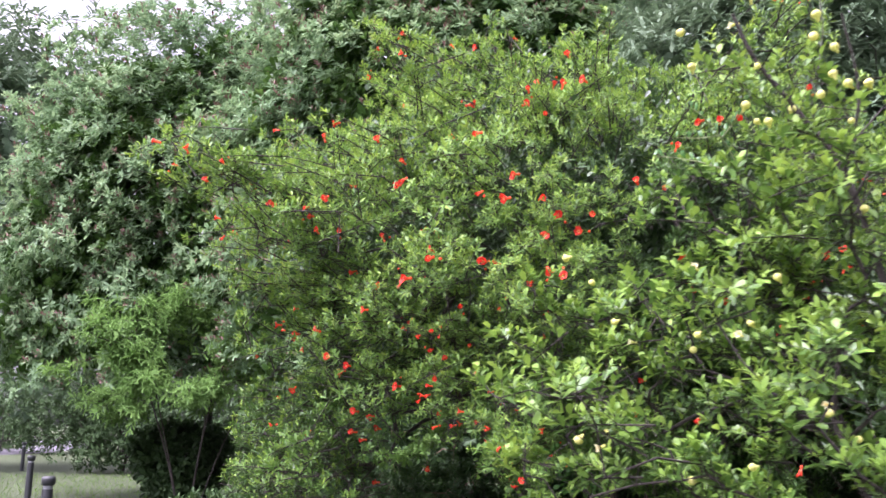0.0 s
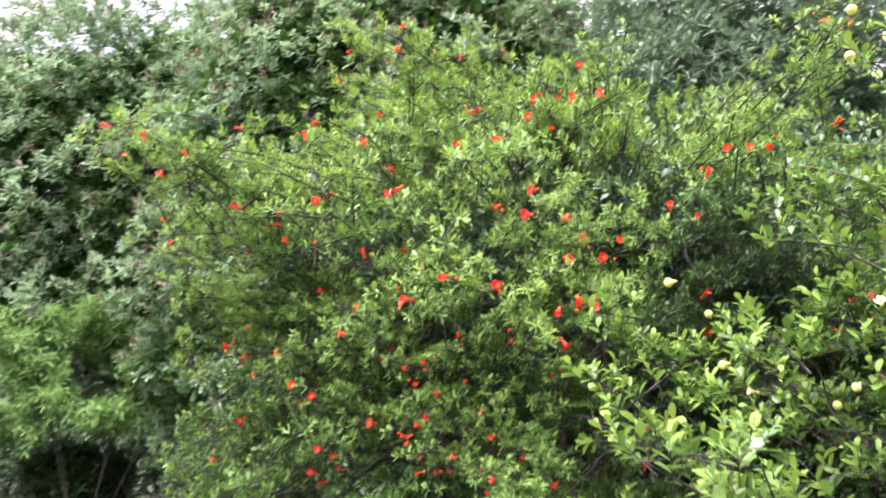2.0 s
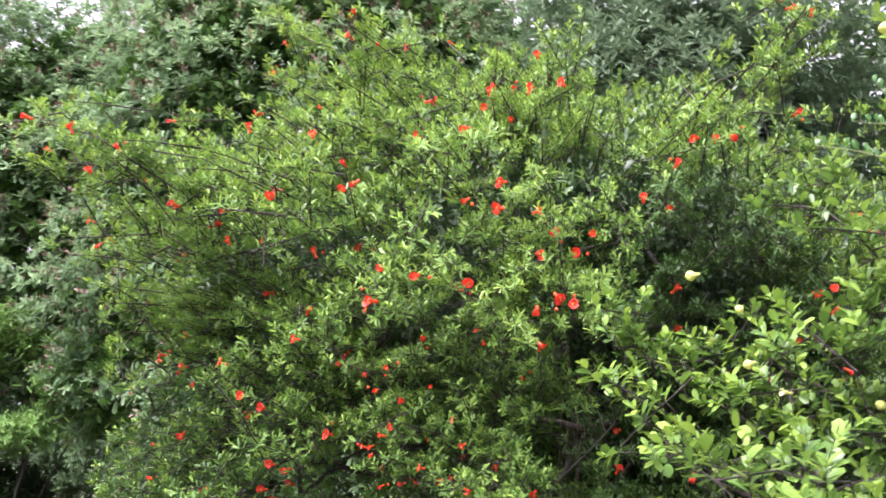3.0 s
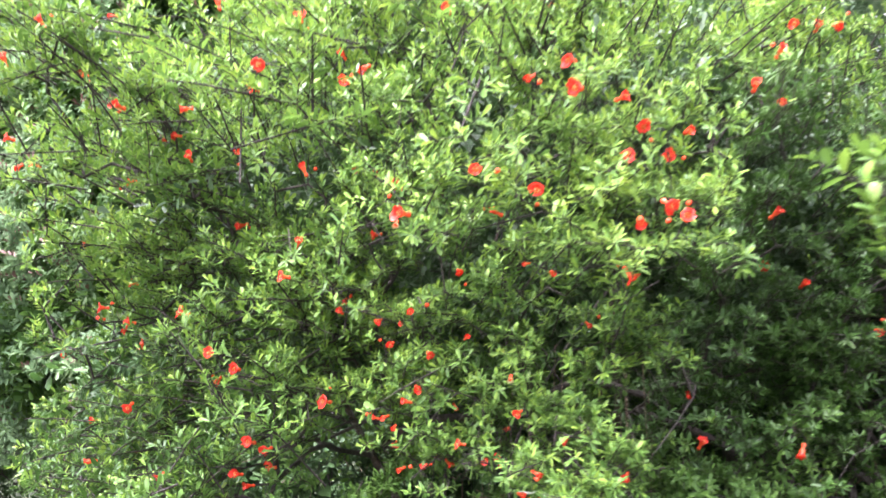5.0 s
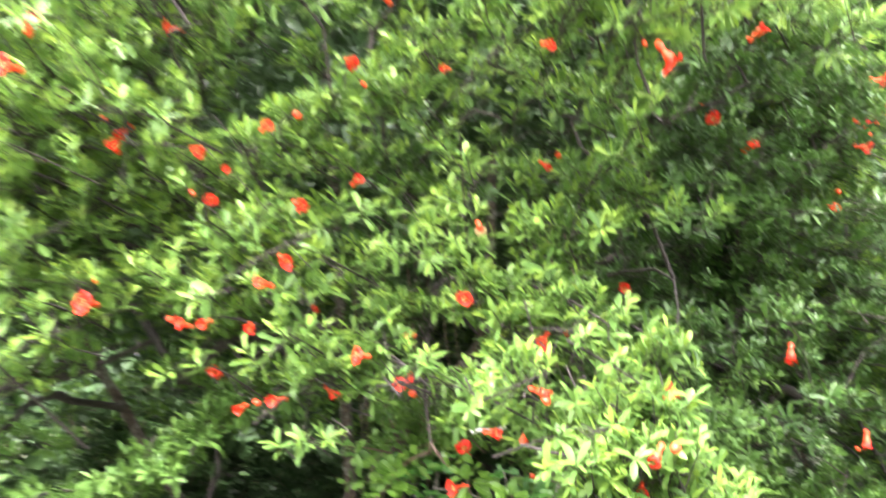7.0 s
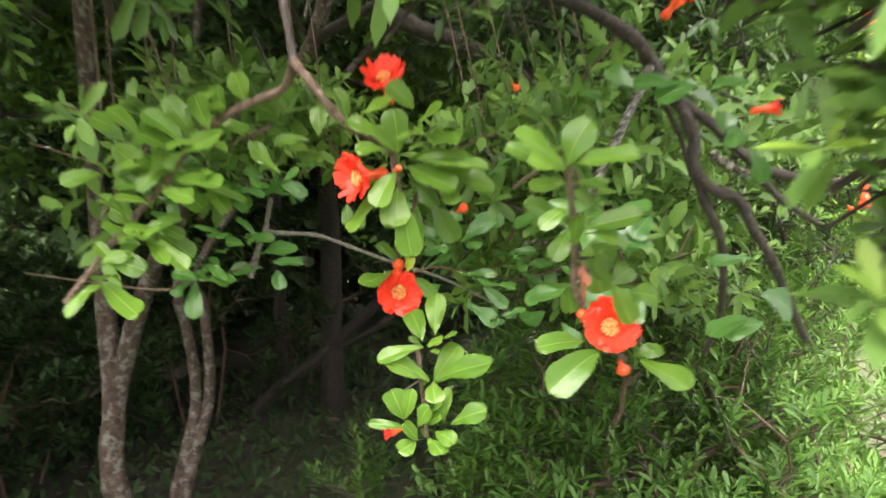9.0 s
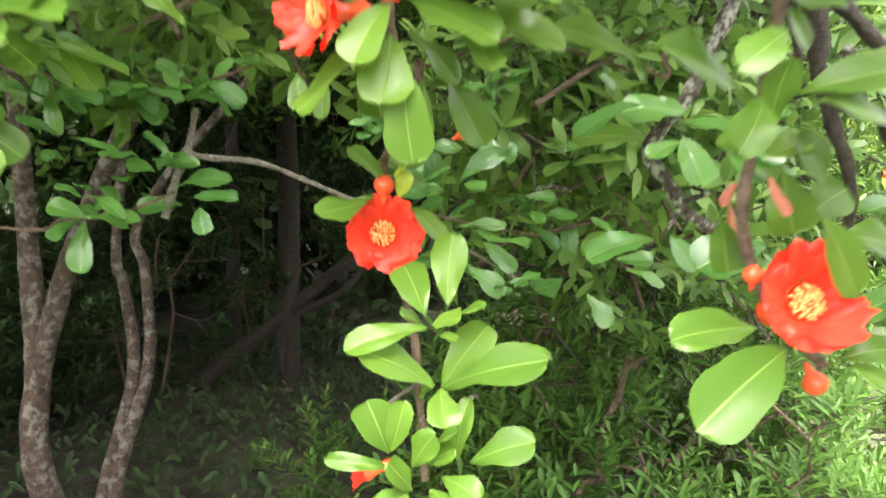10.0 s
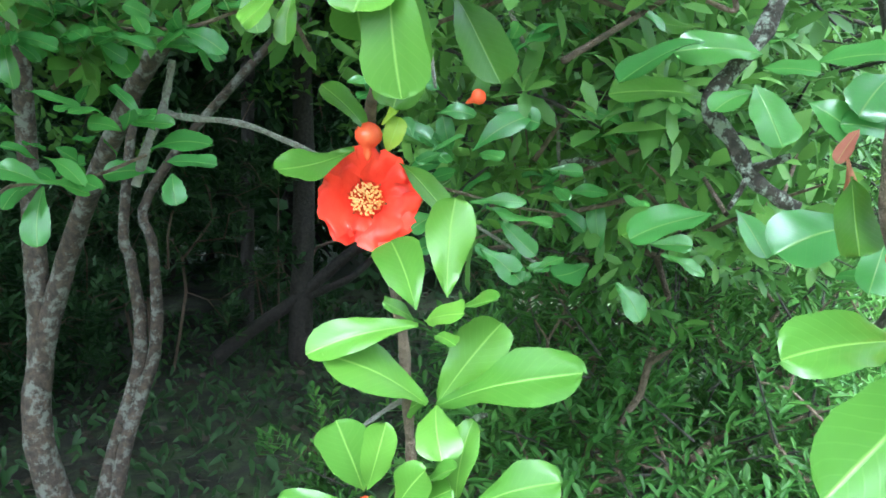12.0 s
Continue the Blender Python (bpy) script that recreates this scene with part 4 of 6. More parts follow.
def rosettes(name, label, category, centre, radii, n, size, each, material, low=-0.8, trunk=0.25, lumps=0.14, freq=0.9, front=None, rust=0.0, slim=0.32, bark=DARK_BARK, inner=0.75, gaps=0.0):
    """A large broad tree whose leaves stand in whorls at the branch ends."""
    ob = thing(name, label, category)
    cx, cy = centre[0], centre[1]
    stem = curve_points([(cx, cy, -0.1), (cx + 0.1, cy + 0.1, centre[2] * 0.5), (cx, cy, centre[2]), (cx + 0.2, cy, centre[2] + radii[2] * 0.6)], 10)
    tips = dome_points(n, centre, radii, inner, low, lumps, freq, 2.3, front)
    if gaps:
        # clumps of whorls with dark gaps between them
        tips = tips[np.array([noise.noise(Vector(p * 1.7)) + 0.5 * noise.noise(Vector(p * 4.1)) > gaps - 0.35 for p in tips])]
        n = len(tips)
    few = tips[:: max(1, n // 90)] * 0.9 + np.array(centre) * 0.1
    nodes, runs, load, _ = grow([stem], few, 0.5, 0.06)
    wood(nodes, runs, load, (0.005 if gaps else 0.012) * min(1, trunk / 0.25), 0.5, trunk * 0.35, ob, (bark, bark))
    out = in_front(tips, centre)
    out[:, 2] += 0.5
    s = shoots(tips - out * size * 0.3, out + np.random.randn(n, 3) * 0.35, np.full(n, size * 0.7), each, size, slim, spread=75, lift=0.2)
    crown("foliage", ob, material, [s[:5]], SIMPLE, 0.25, 0.2)
    # leaves deeper in close the crown; with gaps, darker ones paint shade between clumps
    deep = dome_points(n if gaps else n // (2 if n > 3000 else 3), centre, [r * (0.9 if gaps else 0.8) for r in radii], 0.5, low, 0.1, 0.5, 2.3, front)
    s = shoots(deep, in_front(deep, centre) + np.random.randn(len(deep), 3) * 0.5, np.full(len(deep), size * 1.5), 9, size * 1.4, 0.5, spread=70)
    crown("inner_foliage", ob, SHADE_SMALL if gaps else material, [s[:5]])
    if rust:
        m = int(n * rust)
        pick = np.random.permutation(n)[:m]
        s = shoots(tips[pick], out[pick] + (0, 0, 0.2), np.full(m, size * 1.0), 7, size * 0.7, 0.35, spread=55)
        crown("seed_head", ob, RUSTY, [s[:5]])
    return ob


FRONT = np.array((0.25, -0.95, 0.15))
rosettes("evergreen_tree", "large domed evergreen tree with whorled glossy leaves and rusty seed heads", "tree", (-4.85, 18.0, 5.3), (4.4, 3.2, 4.9), 9000, 0.145, 11, GLOSSY, -0.66, 0.3, gaps=0.08, lumps=0.15, freq=1.4, inner=0.84, front=FRONT, rust=0.22, slim=0.36)
rosettes("evergreen_tree", "tall evergreen tree with rusty seed heads behind the pomegranate", "tree", (0.6, 15.2, 5.6), (4.6, 2.8, 5.4), 9000, 0.145, 11, GLOSSY, -0.7, 0.3, gaps=0.06, lumps=0.15, freq=1.4, inner=0.84, front=FRONT, rust=0.35, slim=0.36)


def drooping_shrub():
    ob = thing("drooping_shrub", "pale green shrub with long drooping leaves", "shrub")
    c = (-4.35, 15.3, 2.3)
    stems = [curve_points([(c[0] + 0.15 * math.cos(a), c[1] + 0.15 * math.sin(a), -0.05), (c[0] + 0.5 * math.cos(a), c[1] + 0.5 * math.sin(a), 1.0), (c[0] + 1.0 * math.cos(a), c[1] + 0.8 * math.sin(a), 2.2)], 8) for a in (0.3, 1.5, 2.8, 4.2, 5.3)]
    T = dome_points(640, c, (2.1, 1.3, 1.55), 0.5, -0.42, 0.35, 1.0, 2.3, FRONT)
    # its boughs lie in tiers with shade between
    T = T[[noise.noise(Vector(p * (1.1, 1.1, 3.0))) > -0.03 for p in T]]
    nodes, runs, load, tips = grow(stems, T, 0.3, 0.03)
    wood(nodes, runs, load, 0.003, 0.36, 0.03, ob, (DARK_BARK, DARK_BARK))
    tp = nodes[tips]
    s, b, a, l, w = boughs(tp, in_front(tp, c), 8, 0.6, 0.24, 9, 0.15, 0.22, 0.25, 0.3, 0.6, spread=60, lift=-0.35, jitter=0.25)
    crown("foliage", ob, NARROW, [s[:5]], SIMPLE, 0.35, 0.2)
    bough_wood(ob, w, DARK_BARK)


drooping_shrub()
rosettes("blue_green_tree", "blue-green small-leaved tree behind the pomegranate", "tree", (3.7, 9.0, 3.9), (2.3, 1.9, 3.1), 4300, 0.12, 9, FAR_LEAF, -0.6, 0.1, freq=0.8, front=FRONT)
rosettes("broad_tree", "leafy green tree closing the view beside the pomegranate", "tree", (8.3, 10.0, 4.4), (2.9, 2.4, 3.6), 1500, 0.2, 8, THICKET, -0.8, 0.2, freq=0.8, front=FRONT, slim=0.4)
rosettes("broad_tree", "leafy green tree closing the open side", "tree", (8.7, 6.4, 3.6), (2.4, 2.2, 3.2), 1500, 0.2, 8, THICKET, -0.8, 0.2, freq=0.8, slim=0.4)
rosettes("park_tree", "tall airy tree against the white sky", "tree", (-15.6, 29.0, 8.8), (4.6, 5.0, 6.9), 2300, 0.38, 9, FAR_LEAF, -0.85, 0.4, 0.3, 0.35, inner=0.45)
rosettes("park_tree", "tall leafy tree rising behind the evergreen", "tree", (-6.8, 31.0, 11.5), (3.2, 3.0, 4.0), 1300, 0.36, 9, FAR_LEAF, -0.85, 0.4, 0.3, 0.35, inner=0.45)


def slender_tree():
    ob = thing("slender_tree", "slender dark tree with a leaning side stem in the shade", "tree")
    main = curve_points([(3.42, 8.12, -0.05), (3.4, 8.09, 0.33), (3.46, 8.13, 1.09), (3.51, 8.21, 1.98), (3.6, 8.3, 3.4)], 16)
    part("trunk", tubes_mesh("trunk", [tube(main, np.linspace(0.075, 0.05, 16), 12, 0.12)]), DARK_BARK, ob)
    for pts, r in (([(3.0, 8.5, -0.05), (3.16, 8.37, 0.14), (3.36, 8.1, 0.38), (3.56, 7.9, 0.63), (3.75, 7.75, 0.84), (4.1, 7.6, 1.5)], 0.045), ([(3.36, 8.1, 0.38), (3.46, 7.98, 0.44), (3.61, 7.8, 0.57), (3.9, 7.7, 0.9)], 0.028)):
        part("side_stem", tubes_mesh("side_stem", [tube(curve_points(pts, 14), np.linspace(r, r * 0.6, 14), 9, 0.12)]), DARK_BARK, ob)
    c = (3.6, 8.3, 3.6)
    tips = dome_points(300, c, (1.3, 1.1, 1.3), 0.5, -0.8, 0.25, 1.2)
    s = shoots(tips, in_front(tips, c), np.full(300, 0.12), 9, 0.12, 0.36, spread=70)
    crown("foliage", ob, THICKET, [s[:5]])


slender_tree()


def understory(label, centre, radii, n, size, each=14, material=None, slim=0.3):
    ob = thing("understory_shrub", label, "shrub")
    c = np.array(centre)
    stems = [curve_points([(c[0] + 0.1 * math.cos(a), c[1] + 0.1 * math.sin(a), -0.05), (c[0] + 0.2 * math.cos(a), c[1] + 0.2 * math.sin(a), c[2] * 0.6), (c[0], c[1], c[2])], 6) for a in (0, 2, 4)]
    T = dome_points(n, centre, radii, 0.5, -0.9, 0.3, 2.0)
    nodes, runs, load, tips = grow(stems, T, 0.12, 0.012)
    wood(nodes, runs, load, 0.002, 0.46, 0.02, ob, (BARK, TWIG))
    tp = nodes[tips]
    s, b, a, l, w = boughs(tp, in_front(tp, centre), 5, 0.16, 0.11, each, size, slim, 1.0, 0.3, 0.4, spread=58, lift=0.35, jitter=0.22)
    crown("foliage", ob, material or SHRUB, [s[:5]], MIDDLE if size == 0.056 else SIMPLE, 0.25, 0.2)
    bough_wood(ob, w, DARK_BARK)
    return ob


understory("tall bushy shrub with small narrow leaves beside the hollow", (1.95, 5.08, 0.55), (0.8, 0.45, 0.62), 420, 0.043, 11, None, 0.27)
understory("low bright green shrub with small narrow leaves", (2.75, 4.9, 0.4), (0.5, 0.45, 0.42), 60, 0.056, 12, None, 0.26)
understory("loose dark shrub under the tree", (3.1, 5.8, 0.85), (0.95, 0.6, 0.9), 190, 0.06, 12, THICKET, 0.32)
understory("thin seedling beside the trunks", (1.62, 5.9, 0.3), (0.13, 0.13, 0.32), 12, 0.04)
# the pair at x -1.7 and -0.7 is added to block side light
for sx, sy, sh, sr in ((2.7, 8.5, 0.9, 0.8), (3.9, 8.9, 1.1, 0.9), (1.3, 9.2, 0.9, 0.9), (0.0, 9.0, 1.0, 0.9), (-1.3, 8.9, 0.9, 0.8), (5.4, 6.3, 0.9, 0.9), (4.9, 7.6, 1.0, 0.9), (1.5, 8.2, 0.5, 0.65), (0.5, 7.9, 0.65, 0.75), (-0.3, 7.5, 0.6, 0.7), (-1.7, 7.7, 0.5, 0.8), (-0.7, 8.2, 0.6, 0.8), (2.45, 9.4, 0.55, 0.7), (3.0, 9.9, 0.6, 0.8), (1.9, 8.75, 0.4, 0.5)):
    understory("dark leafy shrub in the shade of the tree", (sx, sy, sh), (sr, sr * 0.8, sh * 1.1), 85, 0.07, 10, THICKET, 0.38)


def thicket():
    """Dense evergreen shrubs that close the view under and behind the tree."""
    # (7.8, 3.8) and (6.3, 1.4) stand out of view, added against side light
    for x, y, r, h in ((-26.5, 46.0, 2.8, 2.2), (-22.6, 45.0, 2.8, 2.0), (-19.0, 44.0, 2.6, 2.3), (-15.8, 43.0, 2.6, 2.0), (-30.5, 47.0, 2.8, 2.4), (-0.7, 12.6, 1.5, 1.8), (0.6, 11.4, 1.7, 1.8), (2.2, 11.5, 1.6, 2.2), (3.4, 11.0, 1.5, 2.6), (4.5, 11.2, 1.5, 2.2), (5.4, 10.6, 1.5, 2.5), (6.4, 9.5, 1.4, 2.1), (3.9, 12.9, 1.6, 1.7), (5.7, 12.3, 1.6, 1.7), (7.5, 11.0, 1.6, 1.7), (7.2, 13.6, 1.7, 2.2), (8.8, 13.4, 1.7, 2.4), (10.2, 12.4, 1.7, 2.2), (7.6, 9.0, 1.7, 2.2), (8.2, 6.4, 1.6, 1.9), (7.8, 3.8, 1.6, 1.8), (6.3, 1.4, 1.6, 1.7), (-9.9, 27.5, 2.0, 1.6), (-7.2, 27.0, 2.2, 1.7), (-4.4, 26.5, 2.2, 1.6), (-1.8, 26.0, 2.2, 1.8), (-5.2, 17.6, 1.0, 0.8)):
        # under and behind the evergreens a darker leaf stands in for shade
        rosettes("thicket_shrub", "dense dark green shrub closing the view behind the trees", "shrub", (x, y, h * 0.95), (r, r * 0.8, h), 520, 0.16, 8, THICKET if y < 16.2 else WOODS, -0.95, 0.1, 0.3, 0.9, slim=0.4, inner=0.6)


thicket()


def woods():
    """A belt of far trees all round the park."""
    ob = thing("far_woods", "dark belt of trees round the park", "trees", kind="stuff")
    P, D = [], []
    for k in range(64):
        a = k / 64 * TAU + random.uniform(-0.03, 0.03)
        r = random.uniform(52, 75)
        h = random.uniform(4.5, 8)
        c = (r * math.cos(a), 8 + r * math.sin(a), h * 0.7)
        p = dome_points(90, c, (5.4, 5.4, h), 0.55, -0.9, 0.3, 0.3)
        P.append(p)
        D.append(in_front(p, c))
    P, D = np.concatenate(P), np.concatenate(D)
    s = shoots(P, D + np.random.randn(len(P), 3) * 0.5, np.full(len(P), 0.9), 9, 0.75, 0.5, spread=70)
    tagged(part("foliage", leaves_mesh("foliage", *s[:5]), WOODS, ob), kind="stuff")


woods()


# ---- bollards ----
def bollard():
    ob = thing("bollard", "dark grey cylindrical park bollard with pale band on the lawn", "bollard", group="bollards along the path")
    part("post", tubes_mesh("post", [tube([(0, 0, -0.05), (0, 0, 0.3), (0, 0, 0.76)], (0.062, 0.06, 0.058), 20)]), BOLLARD, ob)
    part("band", tubes_mesh("band", [tube([(0, 0, 0.76), (0, 0, 0.78), (0, 0, 0.80)], (0.05, 0.052, 0.05), 20)]), BAND, ob, "pale reflector band")
    part("cap", tubes_mesh("cap", [tube([(0, 0, 0.798), (0, 0, 0.81), (0, 0, 0.87), (0, 0, 0.895), (0, 0, 0.9)], (0.05, 0.072, 0.075, 0.066, 0.001), 20)]), BOLLARD, ob)
    return ob


post = bollard()
for x, y in ((-7.6, 16.4), (-13.35, 28.2), (-23.5, 50.7)):
    copy_thing(post, pose(x, y, 0))
post.location = (-4.35, 9.86, 0)


# ---- litter and weeds on the ground ----
def scatter(name, label, category, n, area, size, slim, material, stand):
    x = np.random.uniform(area[0], area[1], n)
    y = np.random.uniform(area[2], area[3], n)
    z = 0.012 + np.array([0.03 * noise.noise(Vector((a * 0.5, b * 0.5, 0))) for a, b in zip(x, y)])
    D = np.random.randn(n, 3) * (1, 1, 0.15) + (0, 0, stand)
    F = np.random.randn(n, 3) * 0.35 + ((0, 0, 1) if stand < 0.5 else (0, -1, 0.3))
    L = size * (0.5 + np.random.rand(n))
    ob = part(name, leaves_mesh(name, np.stack([x, y, z], -1), D, F, L, L * slim * 0.5), material)
    tagged(ob, label, category, kind="stuff")


scatter("leaf_litter", "dry brown fallen leaves under the tree", "leaf litter", 7000, (-2.5, 6.5, 4.0, 10.0), 0.05, 0.5, LITTER, 0.05)
scatter("weeds", "thin grass and weeds in the shade", "grass", 6000, (-0.5, 5.0, 5.6, 9.8), 0.06, 0.34, THICKET, 0.9)
scatter("lawn_grass", "short lawn grass beside the path", "grass", 9000, (-16, -3, 9, 26), 0.09, 0.1, WHITE_SHRUB, 1.3)


# ---- flowers, buds, single leaves ----
def petal_surface(k, n=6, count=6, open_=1.0):
    """One broad crumpled petal of a flower with its mouth up, as vertices and quads."""
    V = []
    big = 0.95 + 0.25 * noise.noise(Vector((k * 3.7, 1.3, 0)))
    lean = 0.16 * (k % 2) + 0.35 * noise.noise(Vector((k * 1.9, 7.1, 2)))
    curl = 0.24 + 0.4 * noise.noise(Vector((k * 2.3, 4.7, 5)))
    for i in range(n):
        u = i / (n - 1)
        for j in range(n):
            v = -1 + 2 * j / (n - 1)
            ripple = 1.7 * noise.noise(Vector((1.9 * u, 2.8 * v, k * 5.1)))
            fine = 1.5 * noise.noise(Vector((2.4 * u + 9, 6.5 * v, k * 3.3)))
            a = k * TAU / count + v * (0.36 + 0.62 * min(1, u * 1.4)) + 0.1 * ripple * u
            r = 0.3 + (0.72 * big * u * open_) * (1 - 0.12 * v ** 4 * u) + (0.07 * ripple + 0.08 * fine) * u
            z = 0.1 + 0.72 * u ** 0.8 - curl * u ** 3 + (0.2 * ripple + 0.15 * fine) * u + lean * u
            V.append((r * math.cos(a), r * math.sin(a), z))
    F = [(i * n + j, i * n + j + 1, (i + 1) * n + j + 1, (i + 1) * n + j) for i in range(n - 1) for j in range(n - 1)]
    return np.array(V), np.array(F)


def calyx_mesh():
    z = [(-1.25, 0.02), (-1.2, 0.2), (-1.0, 0.3), (-0.8, 0.26), (-0.6, 0.19), (-0.35, 0.24), (-0.1, 0.34), (0.12, 0.4), (0.26, 0.36)]
    return tubes_mesh("calyx", [tube([(0, 0, a) for a, _ in z], [r for _, r in z], 12)])


def stamen_mesh(n, fat=1.0):
    runs = []
    for i in range(n):
        a, r = i * 2.4 + random.uniform(-0.2, 0.2), 0.01 + 0.32 * math.sqrt((i + 1) / n)
        top = np.array((r * math.cos(a), r * math.sin(a), 0.5 - 0.55 * r + 0.12 * random.random()))
        q = random.uniform(0.022, 0.036) * fat
        d = np.array((random.uniform(-0.5, 0.5), random.uniform(-0.5, 0.5), 1.0)) * q
        runs.append(tube([top - d, top - d * 0.4, top + d * 0.5, top + d], (0.012, q, q * 0.9, 0.01), 5))
    return tubes_mesh("stamen_tuft", runs)


def bud_mesh():
    z = [(-1.7, 0.1), (-1.2, 0.32), (-0.85, 0.38), (-0.6, 0.62), (-0.2, 0.95), (0.25, 1.0), (0.65, 0.8), (0.92, 0.42), (1.02, 0.06)]
    return tubes_mesh("bud", [tube([(0, 0, a) for a, _ in z], [r for _, r in z], 12)])


def with_material(me, m):
    me.materials.append(m)
    return me


SINGLE_PETALS = [with_material(quick_mesh("petal", *petal_surface(k, 16)), PETAL) for k in range(6)]
JOINED_PETALS = {}
for key, mat, o_ in (("red", PETAL, 0.8), ("half", PETAL, 0.38), ("ragged", PETAL, 0.6), ("cream", CREAM, 0.6), ("dry", DRY, 0.4)):
    JOINED_PETALS[key] = with_material(tubes_mesh("corolla", [petal_surface(k + 7 * len(key), 6, 6, o_ * (0.75 + 0.5 * ((k * 5 + len(key)) % 4) / 3)) for k in range(6) if key != "ragged" or k != 2]), mat)
CALYX_MESH = {"red": with_material(calyx_mesh(), CALYX), "cream": with_material(calyx_mesh(), LIME)}
STAMENS = with_material(stamen_mesh(120), STAMEN)
FEW_STAMENS = with_material(stamen_mesh(10, 1.9), STAMEN)
BUD_MESH = {"red": with_material(bud_mesh(), CALYX), "cream": with_material(bud_mesh(), LIME)}


def aimed(at, axis, size, twist=0.0):
    q = Vector(axis).to_track_quat("Z", "Y")
    return Matrix.LocRotScale(Vector(at), q, (size, size, size)) @ Matrix.Rotation(twist, 4, "Z")


def placed(name, me, parent, m):
    ob = part(name, me, None, parent)
    ob.matrix_basis = m
    return ob


def flower(parent, at, axis, size, twist=0.0, single=False, tint="red", style="red"):
    """A waxy calyx with crumpled petals and a tuft of stamens, mouth along axis."""
    base = placed("flower", CALYX_MESH[tint], parent, aimed(at, axis, size, twist))
    if single:
        for me in SINGLE_PETALS:
            part("petal", me, None, base)
    else:
        part("corolla", JOINED_PETALS[style], None, base)
    if style != "dry":
        part("stamen_tuft", STAMENS if single else FEW_STAMENS, None, base)
    return base


def bud(parent, at, axis, size, tint="red"):
    return placed("bud", BUD_MESH[tint], parent, aimed(at, axis, size))


def leaf_blade(k, material):
    """A single leaf, 1 long and 1 wide: narrow foot, broad blunt end, folded along its rib, with its own bend and wave."""
    n, c = 15, 7
    V, UV = [], []
    bend, fold, wave = (0.1, 0.3, -0.06, 0.2, 0.42, 0.14)[k], (0.2, 0.34, 0.1, 0.42, 0.24, 0.3)[k], (0.04, 0.02, 0.05, 0.03, 0.045, 0.03)[k]
    for i in range(n):
        u = 0.5 - 0.5 * math.cos(math.pi * i / (n - 1))
        w = max(0.045, 2.1 * u ** 0.95 * max(0, 1 - u) ** 0.36)
        for j in range(c):
            v = -1 + 2 * j / (c - 1)
            z = -bend * (u - 0.1) ** 2 + fold * abs(v) * w * (0.5 - 0.18 * abs(v)) * 0.55 + wave * math.sin(9 * u + 2.2 * v + k * 1.9) * abs(v) ** 1.5 + 0.015 * math.sin(5 * u + k)
            V.append((u, 0.5 * v * w * (1 + 0.045 * math.sin(13 * u + 3 * k) + 0.02 * math.sin(31 * u + 5 * k + v)) + (0.2 * u * (1 - u) - 0.02) * (-1) ** k, z))
            UV.append((u, 0.5 + 0.5 * v))
    F = [(i * c + j, (i + 1) * c + j, (i + 1) * c + j + 1, i * c + j + 1) for i in range(n - 1) for j in range(c - 1)]
    me = quick_mesh("leaf", V, F)
    layer = me.uv_layers.new(name="UVMap")
    idx = np.zeros(len(me.loops), np.int32)
    me.loops.foreach_get("vertex_index", idx)
    layer.data.foreach_set("uv", np.array(UV, np.float32)[idx].ravel())
    me.materials.append(material)
    return me


BLADES = {m: [leaf_blade(k, m) for k in range(6)] for m in (NEAR, OLD, SPOTTED, WITHERED)}
rng = random.Random(5)


def leaf(parent, root, tip, width, material=NEAR):
    """A large leaf from its root to its tip, upper side to the open sky side."""
    r, t = Vector(root), Vector(tip)
    x = t - r
    n = Vector((-0.52 + rng.uniform(-0.3, 0.3), -0.44 + rng.uniform(-0.3, 0.3), 0.7 + rng.uniform(-0.3, 0.35)))
    width = width * 1.16
    y = n.cross(x).normalized()
    z = x.normalized().cross(y)
    L = x.length * 1.04
    x = x.normalized()
    m = Matrix(((x.x * L, y.x * width, z.x * L, r.x), (x.y * L, y.y * width, z.y * L, r.y), (x.z * L, y.z * width, z.z * L, r.z), (0, 0, 0, 1)))
    return placed("leaf", rng.choice(BLADES[material]), parent, m)


def twig(points, r0, r1, material, parent, label):
    n = max(6, 5 * len(points))
    P = curve_points(points, n)
    R = np.interp(np.arange(n), (0, n - 1), (r0, r1)) * (1 + 0.12 * np.sin(np.arange(n) * 1.3))
    return part("twig", tubes_mesh("twig", [tube(P, R, 9, 0.1)]), material, parent, label)



def outward(p, c):
    d = Vector(p) - Vector(c)
    return (d.normalized() + Vector((rng.uniform(-1.0, 1.0), rng.uniform(-0.8, 0.8), rng.uniform(-0.9, 0.6)))).normalized()


for place in LOW_BLOOM + MIDDLE_BLOOM + HIGH_BLOOM + TOP_BLOOM:
    style = rng.choice(("red", "half", "half", "ragged"))
    close = (Vector(place) - Vector((0.1, 4.4, 1.6))).length < 0.65
    flower(pom, place, outward(place, POM_C), rng.uniform(0.0145, 0.018) if close else rng.uniform(0.022, 0.028), rng.uniform(0, 6), False, "red", style)
    if rng.random() < 0.4:
        p = Vector(place) + Vector((rng.uniform(-0.05, 0.05), rng.uniform(-0.03, 0.03), rng.uniform(-0.05, 0.05)))
        bud(pom, p, outward(place, POM_C), rng.uniform(0.005, 0.008))
for place in ((-0.21, 4.02, 2.11), (0.16, 4.18, 1.72)):
    flower(pom, place, (-0.3, -0.6, -0.6), 0.016, 0.4, False, "red", "dry")
for k, place in enumerate(CREAM_FLOWERS):
    if k % 3 == 0:
        flower(white, place, outward(place, (1.62, 2.55, 1.6)), rng.uniform(0.012, 0.015), rng.uniform(0, 6), False, "cream", "cream")
    else:
        bud(white, place, outward(place, (1.62, 2.55, 1.6)), rng.uniform(0.010, 0.014), "cream")
